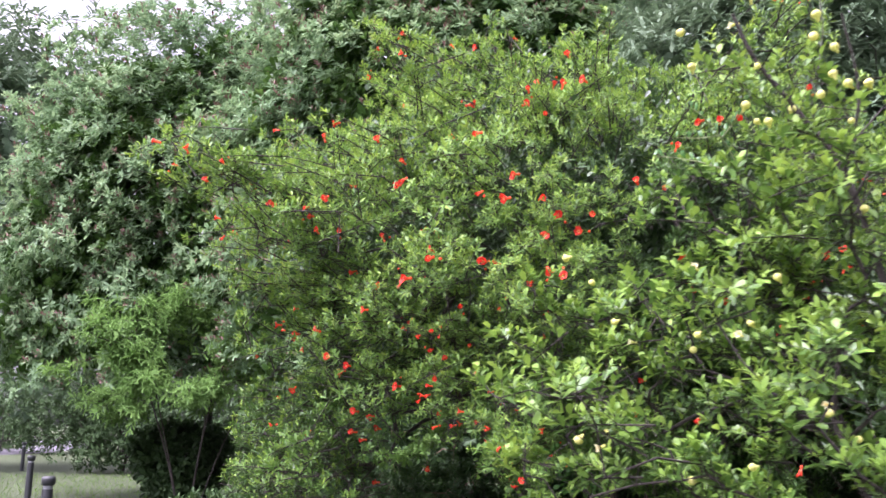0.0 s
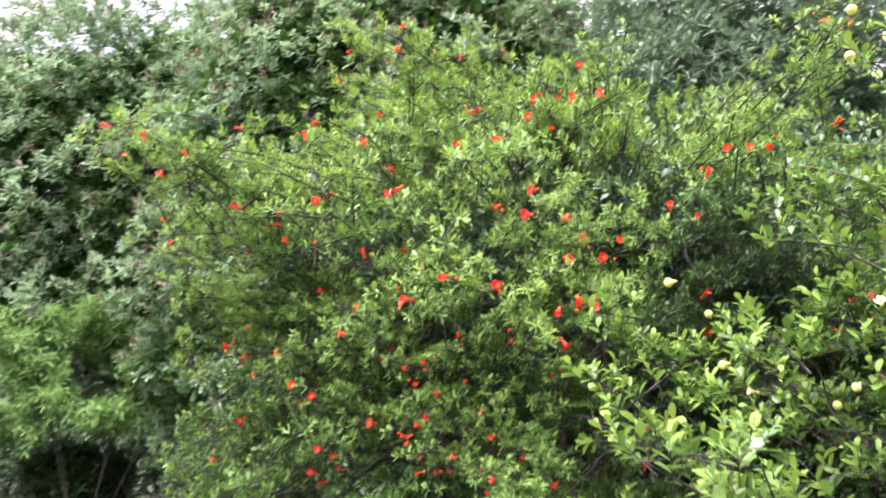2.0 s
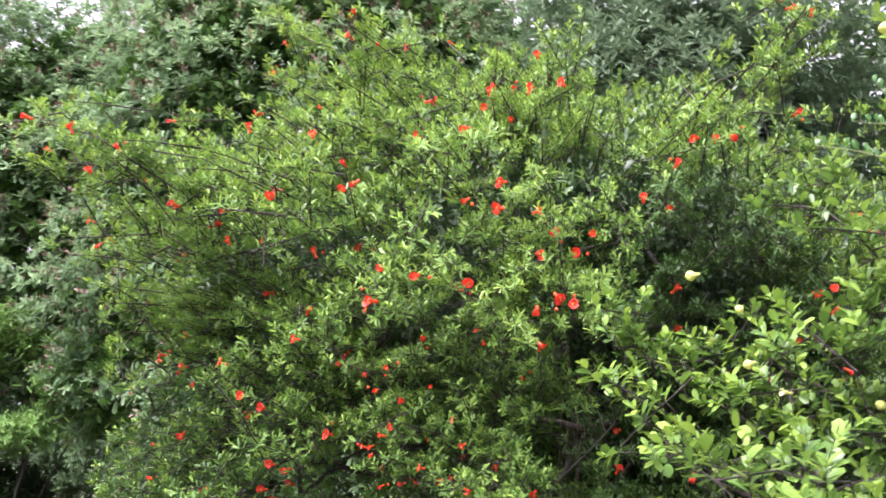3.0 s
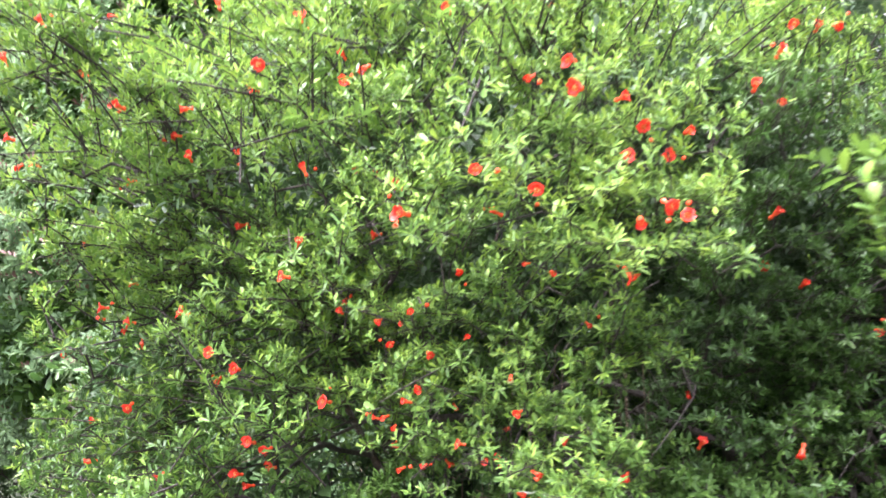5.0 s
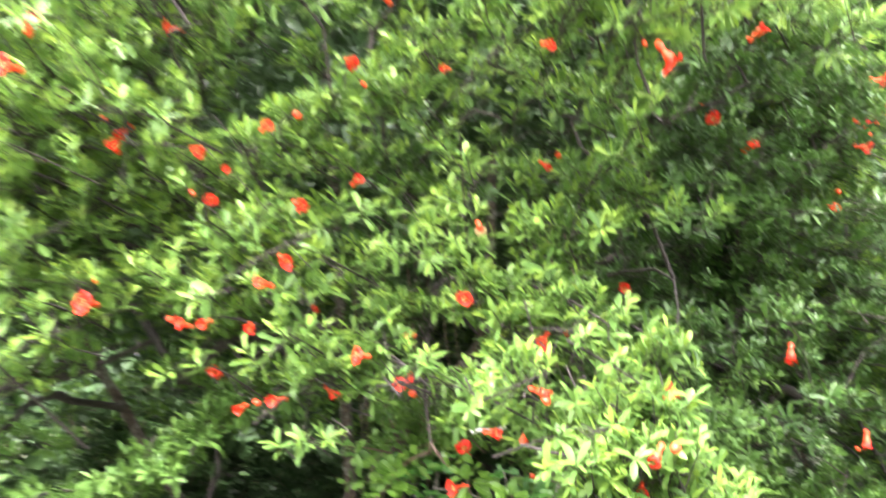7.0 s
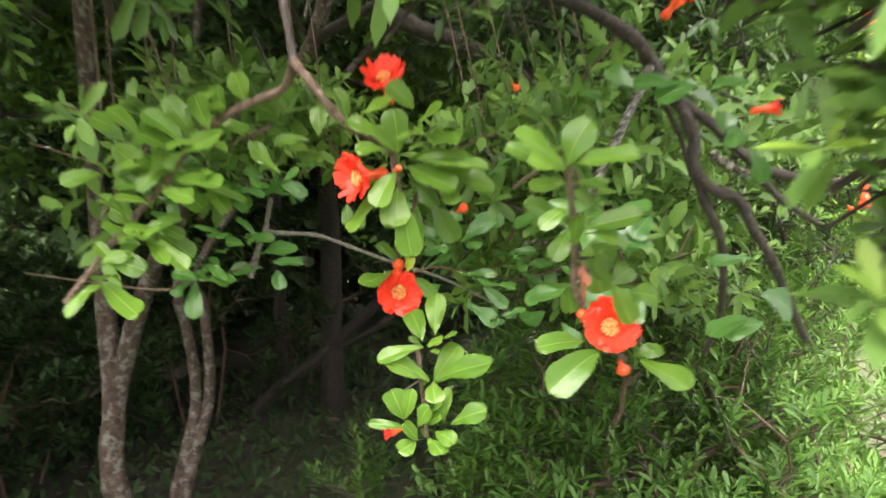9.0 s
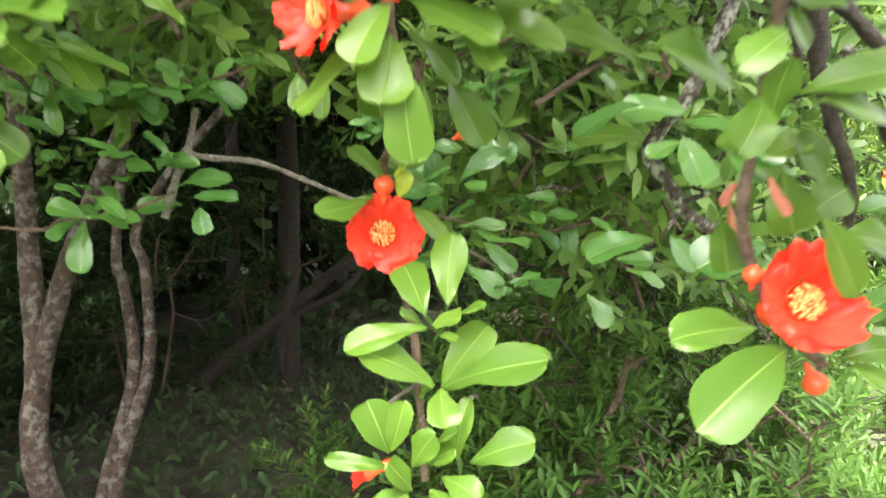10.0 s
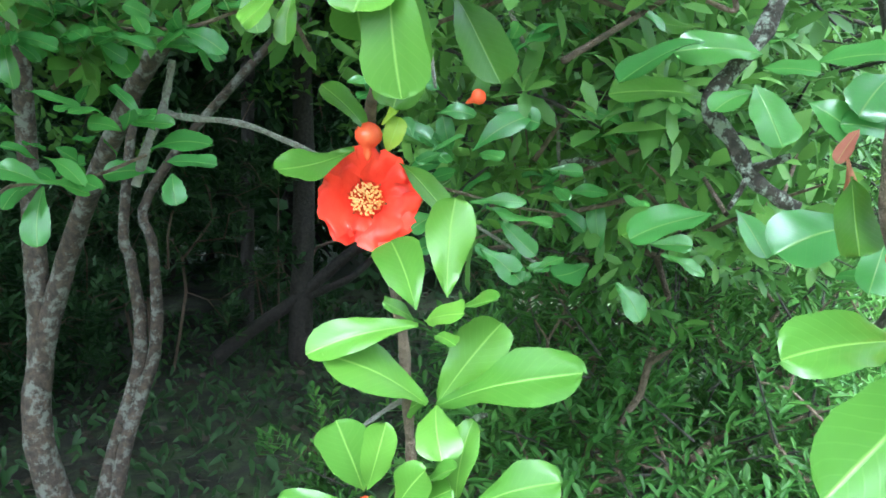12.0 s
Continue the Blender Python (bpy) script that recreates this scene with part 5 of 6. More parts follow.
for place in CREAM_BUDS:
    bud(white, place, outward(place, (1.62, 2.55, 1.6)), rng.uniform(0.008, 0.012), "cream")


# pale young shoots that lean out of the white shrub, with leaves along their upper side
for pts, n in (([(0.823, 2.40, 2.180), (0.755, 2.415, 2.212), (0.685, 2.44, 2.236), (0.618, 2.465, 2.251)], 9), ([(0.788, 2.39, 2.290), (0.73, 2.393, 2.283), (0.665, 2.398, 2.285)], 6), ([(0.85, 2.44, 2.20), (0.83, 2.42, 2.243), (0.788, 2.39, 2.290), (0.74, 2.37, 2.335), (0.703, 2.36, 2.362)], 8), ([(0.795, 2.39, 2.285), (0.83, 2.37, 2.33), (0.86, 2.35, 2.38)], 5)):
    pale = twig(pts, 0.0024, 0.0012, GREEN_STEM, white, "pale green young shoot")
    line = curve_points(pts, n + 2)
    for k in range(1, n + 2):
        root = Vector(line[k])
        d = Vector((rng.uniform(-0.7, 0.3), rng.uniform(-0.6, 0.3), 1.0)).normalized()
        leaf(pale, root, root + d * rng.uniform(0.017, 0.027), rng.uniform(0.009, 0.0125), OLD)
for pts, r in (([(1.35, 2.45, 0.9), (1.13, 2.2, 1.75), (1.018, 2.15, 2.104), (0.913, 2.15, 2.273), (0.80, 2.12, 2.40), (0.74, 2.1, 2.52)], 0.009), ([(1.02, 2.15, 2.1), (1.05, 2.1, 2.3), (1.0, 2.05, 2.5)], 0.005)):
    twig(pts, r, r * 0.55, DARK_BARK, white, "dark upright stem")


# the shoot with the open flower
shoot = twig([(0.348, 4.488, 1.276), (0.350, 4.493, 1.259), (0.355, 4.510, 1.243), (0.365, 4.524, 1.233), (0.381, 4.537, 1.212), (0.377, 4.526, 1.187), (0.350, 4.497, 1.172), (0.343, 4.487, 1.160), (0.344, 4.486, 1.141), (0.346, 4.486, 1.123), (0.347, 4.485, 1.098)], 0.0021, 0.0017, TWIG, pom, "slender brown shoot")
leaf(shoot, (0.3385, 4.4768, 1.1670), (0.3109, 4.4948, 1.1617), 0.0112)
leaf(shoot, (0.3479, 4.4863, 1.1651), (0.3342, 4.4851, 1.1735), 0.0064)
leaf(shoot, (0.3385, 4.4774, 1.1711), (0.3465, 4.4965, 1.1917), 0.0142)
leaf(shoot, (0.3438, 4.4702, 1.1750), (0.3504, 4.4733, 1.2033), 0.0135)
leaf(shoot, (0.3484, 4.4716, 1.1699), (0.3467, 4.4562, 1.1775), 0.0096)
leaf(shoot, (0.3409, 4.4766, 1.1676), (0.3386, 4.4614, 1.1731), 0.0095)
leaf(shoot, (0.3324, 4.4652, 1.1661), (0.3267, 4.4534, 1.1671), 0.0048)
leaf(shoot, (0.3431, 4.4764, 1.1414), (0.3154, 4.4893, 1.1608), 0.0168)
leaf(shoot, (0.3455, 4.4750, 1.1405), (0.3567, 4.4595, 1.1663), 0.0147)
leaf(shoot, (0.3444, 4.4732, 1.1411), (0.3511, 4.4304, 1.1593), 0.0164)
leaf(shoot, (0.3437, 4.4740, 1.1407), (0.3334, 4.4626, 1.1306), 0.0126)
leaf(shoot, (0.3454, 4.4784, 1.1418), (0.3415, 4.4856, 1.1381), 0.0064)
leaf(shoot, (0.3264, 4.4873, 1.1146), (0.3175, 4.4905, 1.1361), 0.0158)
leaf(shoot, (0.3256, 4.4853, 1.1158), (0.3228, 4.4765, 1.1372), 0.0098)
leaf(shoot, (0.3439, 4.4656, 1.1108), (0.3424, 4.4620, 1.1352), 0.0086)
leaf(shoot, (0.3476, 4.4612, 1.1108), (0.3541, 4.4367, 1.1235), 0.0143)
leaf(shoot, (0.3293, 4.4769, 1.1104), (0.3260, 4.4646, 1.1263), 0.0110)
leaf(shoot, (0.3344, 4.4712, 1.1184), (0.3310, 4.4582, 1.1292), 0.0063)
leaf(shoot, (0.3305, 4.4710, 1.1126), (0.3347, 4.4593, 1.1201), 0.0087)
leaf(shoot, (0.3238, 4.4834, 1.1103), (0.3035, 4.4964, 1.1173), 0.0067)
leaf(shoot, (0.3285, 4.4783, 1.1004), (0.3121, 4.4786, 1.0974), 0.0118)
leaf(shoot, (0.3313, 4.4693, 1.1022), (0.3281, 4.4534, 1.0965), 0.0133)
leaf(shoot, (0.3298, 4.4772, 1.1003), (0.3168, 4.4765, 1.1153), 0.0101)
leaf(shoot, (0.3357, 4.4665, 1.1069), (0.3346, 4.4484, 1.1033), 0.0117)
leaf(shoot, (0.3482, 4.5146, 1.2189), (0.3250, 4.5256, 1.2115), 0.0119)
leaf(shoot, (0.3559, 4.5016, 1.2150), (0.3595, 4.4829, 1.2044), 0.0107)
leaf(shoot, (0.3515, 4.5115, 1.2242), (0.3418, 4.5183, 1.2420), 0.0101)
leaf(shoot, (0.3483, 4.4867, 1.2688), (0.3331, 4.4834, 1.2345), 0.0167)
leaf(shoot, (0.3610, 4.4840, 1.2688), (0.3640, 4.4640, 1.2459), 0.0184)
leaf(shoot, (0.3359, 4.5023, 1.2737), (0.3310, 4.4942, 1.2551), 0.0158)
leaf(shoot, (0.3344, 4.4860, 1.2698), (0.3212, 4.4810, 1.2577), 0.0114)
leaf(shoot, (0.3210, 4.5325, 1.2714), (0.3168, 4.5273, 1.2573), 0.0089)
leaf(shoot, (0.3323, 4.5267, 1.2708), (0.3255, 4.5242, 1.2537), 0.0072)
flower(pom, (0.3604, 4.5208, 1.2024), (-0.72, -0.66, 0.04), 0.0172, 0.3, True)
leaf(shoot, (0.3561, 4.5097, 1.2277), (0.3561, 4.5030, 1.2349), 0.0068, SPOTTED)
leaf(shoot, (0.3579, 4.5092, 1.2183), (0.3575, 4.5037, 1.2296), 0.0072, SPOTTED)
bud(shoot, (0.3522, 4.5122, 1.2239), (-0.1, -0.15, 1.0), 0.0048)
flower(pom, (0.3235, 4.4960, 1.1060), (-0.8, 0.5, -0.2), 0.0095, 0.9, False, "red", "half")
snag = twig([(0.344, 4.487, 1.140), (0.339, 4.489, 1.138), (0.327, 4.490, 1.134)], 0.0011, 0.0006, GREY_TWIG, pom, "grey dead snag")
snag = twig([(0.359, 4.470, 1.123), (0.359, 4.472, 1.130), (0.357, 4.472, 1.134)], 0.0012, 0.0012, LICHEN, pom, "lichen-covered stub")
snag = twig([(0.358, 4.472, 1.132), (0.358, 4.468, 1.135), (0.359, 4.465, 1.136)], 0.0012, 0.0008, LICHEN, pom, "lichen-covered stub")

# a dead lichened twig on the low mound
twig([(0.232, 4.338, 1.398), (0.246, 4.326, 1.402), (0.262, 4.312, 1.399), (0.278, 4.300, 1.405)], 0.0036, 0.0026, PALE_LICHEN, pom, "dead twig crusted with white lichen")

# the bough above it, with a flower seen from the side
twig([(1.000, 5.220, 2.200), (0.720, 5.000, 1.950), (0.450, 4.750, 1.680), (0.300, 4.580, 1.500), (0.274, 4.530, 1.372)], 0.0065, 0.0032, DARK_BARK, pom, "dark slender limb")
bough = twig([(0.274, 4.530, 1.372), (0.276, 4.517, 1.357), (0.289, 4.507, 1.335), (0.302, 4.497, 1.321), (0.314, 4.490, 1.314), (0.319, 4.483, 1.307), (0.320, 4.479, 1.285), (0.324, 4.480, 1.263), (0.325, 4.483, 1.239)], 0.0034, 0.0021, TWIG, pom, "brown arching twig")
leaf(bough, (0.3127, 4.4727, 1.2916), (0.2916, 4.4727, 1.2738), 0.0159)
leaf(bough, (0.3229, 4.4832, 1.2842), (0.2919, 4.5020, 1.2569), 0.0183)
leaf(bough, (0.3163, 4.4751, 1.2816), (0.3087, 4.4735, 1.2553), 0.0185)
leaf(bough, (0.3186, 4.4711, 1.2708), (0.3143, 4.4644, 1.2362), 0.0168)
leaf(bough, (0.3228, 4.4768, 1.2980), (0.3406, 4.4375, 1.3092), 0.0158)
leaf(bough, (0.3236, 4.4756, 1.2966), (0.3355, 4.4405, 1.2822), 0.0169)
leaf(bough, (0.3401, 4.4701, 1.2957), (0.3591, 4.4264, 1.2823), 0.0150)
leaf(bough, (0.3168, 4.4694, 1.2986), (0.3418, 4.4204, 1.3014), 0.0127)
leaf(bough, (0.3116, 4.4683, 1.3036), (0.3026, 4.4636, 1.3312), 0.0163)
leaf(bough, (0.3089, 4.4695, 1.3062), (0.2865, 4.4807, 1.3319), 0.0130)
leaf(bough, (0.2829, 4.4855, 1.3247), (0.2725, 4.4818, 1.3469), 0.0126)
leaf(bough, (0.3044, 4.5044, 1.3281), (0.3131, 4.4768, 1.3443), 0.0147)
leaf(bough, (0.3154, 4.4536, 1.3228), (0.3157, 4.4356, 1.3346), 0.0123)
leaf(bough, (0.3041, 4.4648, 1.3135), (0.3075, 4.4421, 1.3173), 0.0128)
leaf(bough, (0.3256, 4.4563, 1.3174), (0.3308, 4.4303, 1.3105), 0.0169)
leaf(bough, (0.3346, 4.5764, 1.3251), (0.3358, 4.5777, 1.3489), 0.0126)
leaf(bough, (0.3296, 4.5822, 1.3232), (0.3118, 4.6041, 1.3251), 0.0093)
leaf(bough, (0.3127, 4.5999, 1.2972), (0.3000, 4.6181, 1.3214), 0.0133)
leaf(bough, (0.3446, 4.4598, 1.2881), (0.3398, 4.4447, 1.2702), 0.0132)
leaf(bough, (0.3236, 4.4658, 1.3098), (0.3095, 4.4657, 1.3249), 0.0122)
leaf(bough, (0.2999, 4.4722, 1.3085), (0.2811, 4.4759, 1.3073), 0.0107)
leaf(bough, (0.3398, 4.4865, 1.2864), (0.3518, 4.4698, 1.2681), 0.0120)
leaf(bough, (0.3180, 4.4585, 1.3331), (0.3016, 4.4614, 1.3497), 0.0135)
leaf(bough, (0.3599, 4.4640, 1.3037), (0.3707, 4.4499, 1.2945), 0.0120)
leaf(bough, (0.3108, 4.4900, 1.3250), (0.3120, 4.4684, 1.3146), 0.0101)
flower(pom, (0.3020, 4.4935, 1.2896), (-0.93, 0.1, -0.12), 0.0165, 1.7, True)
bud(bough, (0.3104, 4.4679, 1.2940), (0.3, -0.5, 0.2), 0.0026)
flower(pom, (0.3274, 4.4939, 1.3565), (-0.5, -0.3, 0.5), 0.0155, 0.2, True)

# the shoot beside it, with the nearest flower
side_shoot = twig([(0.299, 4.324, 1.302), (0.302, 4.327, 1.287), (0.310, 4.331, 1.273), (0.323, 4.338, 1.258), (0.336, 4.346, 1.236), (0.341, 4.350, 1.216), (0.353, 4.350, 1.197), (0.364, 4.342, 1.178), (0.371, 4.332, 1.165)], 0.0017, 0.0022, TWIG, pom, "reddish brown upright shoot")
leaf(side_shoot, (0.2954, 4.3244, 1.2864), (0.2714, 4.3371, 1.3073), 0.0139)
leaf(side_shoot, (0.2888, 4.3235, 1.2849), (0.2718, 4.3263, 1.2937), 0.0124)
leaf(side_shoot, (0.2952, 4.3236, 1.2868), (0.2924, 4.3108, 1.3102), 0.0175)
leaf(side_shoot, (0.2945, 4.3196, 1.2881), (0.2987, 4.2835, 1.2932), 0.0135)
leaf(side_shoot, (0.3098, 4.3340, 1.2858), (0.2947, 4.3623, 1.3032), 0.0124)
leaf(side_shoot, (0.5392, 4.4817, 1.2947), (0.5119, 4.5176, 1.3178), 0.0223)
leaf(side_shoot, (0.3078, 4.3350, 1.2770), (0.2871, 4.3413, 1.2779), 0.0090)
leaf(side_shoot, (0.5604, 4.4861, 1.2835), (0.5444, 4.5059, 1.2856), 0.0148)
leaf(side_shoot, (0.3185, 4.3341, 1.2778), (0.3347, 4.3220, 1.2764), 0.0117)
leaf(side_shoot, (0.3208, 4.3340, 1.2756), (0.3268, 4.3257, 1.2660), 0.0099)
leaf(side_shoot, (0.3384, 4.3473, 1.2499), (0.3125, 4.3620, 1.2684), 0.0147)
leaf(side_shoot, (0.3101, 4.3342, 1.2500), (0.2951, 4.3322, 1.2387), 0.0104)
leaf(side_shoot, (0.3221, 4.3370, 1.2405), (0.3145, 4.3296, 1.2594), 0.0090)
leaf(side_shoot, (0.3221, 4.3297, 1.2504), (0.3281, 4.3000, 1.2618), 0.0128)
leaf(side_shoot, (0.3186, 4.3272, 1.2491), (0.3242, 4.3046, 1.2477), 0.0136)
leaf(side_shoot, (0.3372, 4.3353, 1.2405), (0.3499, 4.3265, 1.2305), 0.0171)
leaf(side_shoot, (0.3188, 4.3379, 1.2414), (0.3014, 4.3395, 1.2360), 0.0107)
leaf(side_shoot, (0.5599, 4.4827, 1.2481), (0.5326, 4.5171, 1.2587), 0.0189)
leaf(side_shoot, (0.5387, 4.4703, 1.1913), (0.5045, 4.4956, 1.1868), 0.0198)
leaf(side_shoot, (0.3472, 4.3591, 1.2144), (0.3473, 4.3570, 1.1977), 0.0157)
leaf(side_shoot, (0.3645, 4.3376, 1.2145), (0.3732, 4.3281, 1.2238), 0.0131)
leaf(side_shoot, (0.3647, 4.3265, 1.2091), (0.3767, 4.3117, 1.2068), 0.0169)
leaf(side_shoot, (0.3511, 4.3299, 1.2167), (0.3542, 4.3158, 1.1946), 0.0139)
leaf(side_shoot, (0.3513, 4.3416, 1.2304), (0.3531, 4.3371, 1.2106), 0.0148)
leaf(side_shoot, (0.3441, 4.3447, 1.1808), (0.3143, 4.3576, 1.1825), 0.0130)
leaf(side_shoot, (0.3481, 4.3374, 1.1745), (0.3093, 4.3437, 1.1607), 0.0190)
leaf(side_shoot, (0.3662, 4.3261, 1.1691), (0.3736, 4.3098, 1.1754), 0.0095)
leaf(side_shoot, (0.3704, 4.3226, 1.1667), (0.3704, 4.2898, 1.1563), 0.0210)
leaf(side_shoot, (0.2922, 4.3229, 1.2640), (0.2743, 4.3250, 1.2580), 0.0091)
leaf(side_shoot, (0.3361, 4.3423, 1.2338), (0.3449, 4.3324, 1.2407), 0.0107)
leaf(side_shoot, (0.3450, 4.3492, 1.2306), (0.3563, 4.3346, 1.2229), 0.0123)
leaf(side_shoot, (0.3787, 4.3684, 1.2212), (0.3750, 4.3646, 1.2002), 0.0036, WITHERED)
leaf(side_shoot, (0.3821, 4.3666, 1.2261), (0.3758, 4.3700, 1.2197), 0.004, WITHERED)
leaf(side_shoot, (0.3346, 4.3409, 1.2287), (0.3317, 4.3335, 1.2167), 0.0036, WITHERED)
flower(pom, (0.3591, 4.3378, 1.1867), (-0.6, -0.62, 0.25), 0.0176, 2.2, True)
bud(side_shoot, (0.3445, 4.3473, 1.1970), (-0.3, -0.2, 0.9), 0.0033)
bud(side_shoot, (0.3719, 4.3348, 1.1590), (0.1, -0.4, -0.9), 0.0044)

# the near bough that crosses the upper corner
near_bough = twig([(0.179, 4.689, 1.206), (0.199, 4.661, 1.244), (0.216, 4.636, 1.275), (0.227, 4.624, 1.291), (0.244, 4.608, 1.322), (0.262, 4.588, 1.341), (0.274, 4.574, 1.349), (0.285, 4.554, 1.357), (0.274, 4.530, 1.372)], 0.0022, 0.0034, TWIG, pom, "brown arching twig")
leaf(near_bough, (0.2223, 4.6053, 1.2935), (0.2356, 4.5698, 1.2912), 0.0176)
leaf(near_bough, (0.2204, 4.6067, 1.3026), (0.2366, 4.5708, 1.3259), 0.0159)
leaf(near_bough, (0.2307, 4.6335, 1.2946), (0.2037, 4.6500, 1.3165), 0.0180)
leaf(near_bough, (0.2211, 4.6211, 1.2891), (0.1957, 4.6339, 1.2960), 0.0145)
leaf(near_bough, (0.2061, 4.6098, 1.2754), (0.1870, 4.6152, 1.2849), 0.0153)
leaf(near_bough, (0.2143, 4.6409, 1.2630), (0.1983, 4.6428, 1.2749), 0.0148)
leaf(near_bough, (0.2252, 4.6387, 1.2583), (0.2414, 4.6168, 1.2396), 0.0153)
leaf(near_bough, (0.2081, 4.6286, 1.2542), (0.2210, 4.5917, 1.2339), 0.0133)
leaf(near_bough, (0.1966, 4.6163, 1.2516), (0.1994, 4.5948, 1.2584), 0.0144)
leaf(near_bough, (0.1871, 4.6494, 1.2226), (0.1920, 4.6091, 1.1988), 0.0171)
leaf(near_bough, (0.1909, 4.6432, 1.2372), (0.1996, 4.6129, 1.2318), 0.0143)
leaf(near_bough, (0.2273, 4.6075, 1.3117), (0.2063, 4.6163, 1.3305), 0.0172)
leaf(near_bough, (0.2296, 4.6000, 1.3170), (0.2092, 4.6090, 1.3438), 0.0159)
leaf(near_bough, (0.2413, 4.6036, 1.3242), (0.2240, 4.6088, 1.3514), 0.0146)
leaf(near_bough, (0.2324, 4.5719, 1.3256), (0.2205, 4.5699, 1.3481), 0.0126)
leaf(near_bough, (0.2730, 4.6217, 1.3416), (0.2862, 4.6041, 1.3285), 0.0127)
leaf(near_bough, (0.2045, 4.6435, 1.3305), (0.1871, 4.6469, 1.3403), 0.0174)
leaf(near_bough, (0.2207, 4.6474, 1.3266), (0.2053, 4.6497, 1.3487), 0.0180)
leaf(near_bough, (0.2609, 4.5968, 1.3388), (0.2518, 4.5912, 1.3588), 0.0149)
leaf(near_bough, (0.2748, 4.5857, 1.3481), (0.2635, 4.5828, 1.3681), 0.0138)
leaf(near_bough, (0.2254, 4.6408, 1.3024), (0.2066, 4.6450, 1.3045), 0.0150)
leaf(near_bough, (0.2384, 4.6305, 1.2902), (0.2443, 4.6021, 1.2711), 0.0158)
leaf(near_bough, (0.2151, 4.6095, 1.2855), (0.2229, 4.5803, 1.2788), 0.0124)
leaf(near_bough, (0.2679, 4.6535, 1.2891), (0.2939, 4.6213, 1.2851), 0.0166)
leaf(near_bough, (0.2744, 4.6459, 1.2923), (0.2857, 4.6298, 1.2720), 0.0133)

# leafy twigs beyond the flower, on the open side
back_twig = twig([(0.370, 5.216, 1.199), (0.376, 4.908, 1.188), (0.398, 4.891, 1.194), (0.415, 4.879, 1.197), (0.442, 4.862, 1.202), (0.468, 4.842, 1.216)], 0.0012, 0.0012, TWIG, pom, "thin brown twig")
leaf(back_twig, (0.4423, 4.8829, 1.2493), (0.4402, 4.8689, 1.2636), 0.0108, OLD)
leaf(back_twig, (0.4195, 4.8445, 1.2459), (0.4063, 4.8415, 1.2458), 0.0079, OLD)
leaf(back_twig, (0.4480, 4.8382, 1.2317), (0.4300, 4.8424, 1.2399), 0.0171, OLD)
leaf(back_twig, (0.4384, 4.8180, 1.2312), (0.4355, 4.8044, 1.2423), 0.0107, OLD)
leaf(back_twig, (0.4669, 4.8564, 1.2388), (0.4763, 4.8265, 1.2398), 0.0109, OLD)
leaf(back_twig, (0.4756, 4.8499, 1.2210), (0.4913, 4.8140, 1.2323), 0.0172, OLD)
leaf(back_twig, (0.4675, 4.8211, 1.2116), (0.4817, 4.7856, 1.2137), 0.0128, OLD)
leaf(back_twig, (0.4807, 4.8517, 1.2052), (0.4514, 4.8679, 1.2045), 0.0150, OLD)
leaf(back_twig, (0.4670, 4.8091, 1.2046), (0.4603, 4.7952, 1.1863), 0.0141, OLD)
leaf(back_twig, (0.4507, 4.8503, 1.2148), (0.4422, 4.8434, 1.2256), 0.0099, OLD)
leaf(back_twig, (0.4433, 4.8614, 1.2280), (0.4278, 4.8606, 1.2245), 0.0099, OLD)
leaf(back_twig, (0.4077, 4.8695, 1.1964), (0.3863, 4.8786, 1.2091), 0.0154, OLD)
leaf(back_twig, (0.4191, 4.8917, 1.1937), (0.4071, 4.8809, 1.1565), 0.0183, OLD)
leaf(back_twig, (0.4342, 4.9107, 1.2000), (0.4424, 4.8839, 1.2116), 0.0151, OLD)
leaf(back_twig, (0.4173, 4.8596, 1.1999), (0.4257, 4.8302, 1.1970), 0.0125, OLD)
leaf(back_twig, (0.4274, 4.8945, 1.2044), (0.3997, 4.9057, 1.1851), 0.0147, OLD)
leaf(back_twig, (0.4063, 4.8928, 1.1938), (0.3905, 4.8910, 1.1830), 0.0150, OLD)
leaf(back_twig, (0.4483, 4.8896, 1.1993), (0.4380, 4.8848, 1.2093), 0.0119, OLD)
back_twig = twig([(0.367, 5.169, 1.366), (0.389, 4.928, 1.310), (0.420, 4.898, 1.306), (0.452, 4.868, 1.302), (0.492, 4.828, 1.304), (0.518, 4.806, 1.316)], 0.0014, 0.0014, TWIG, pom, "thin brown twig")
leaf(back_twig, (0.4351, 4.9007, 1.3091), (0.4475, 4.8677, 1.3130), 0.0147, OLD)
leaf(back_twig, (0.4274, 4.9138, 1.3039), (0.4387, 4.8784, 1.2866), 0.0163, OLD)
leaf(back_twig, (0.4556, 4.8783, 1.2991), (0.4619, 4.8471, 1.2703), 0.0186, OLD)
leaf(back_twig, (0.4099, 4.9233, 1.2972), (0.4039, 4.9065, 1.2662), 0.0123, OLD)
leaf(back_twig, (0.4532, 4.8334, 1.3098), (0.4519, 4.8139, 1.2964), 0.0095, OLD)
leaf(back_twig, (0.4944, 4.8508, 1.3047), (0.4765, 4.8522, 1.2972), 0.0127, OLD)
leaf(back_twig, (0.4745, 4.8066, 1.2986), (0.4820, 4.7771, 1.2893), 0.0139, OLD)
leaf(back_twig, (0.4973, 4.8184, 1.2993), (0.4970, 4.7970, 1.2820), 0.0100, OLD)
leaf(back_twig, (0.5081, 4.8178, 1.3190), (0.5136, 4.7922, 1.3180), 0.0085, OLD)
leaf(back_twig, (0.4070, 4.9018, 1.3062), (0.4188, 4.8704, 1.3157), 0.0164, OLD)
leaf(back_twig, (0.4366, 4.8914, 1.3130), (0.4195, 4.8951, 1.3258), 0.0153, OLD)
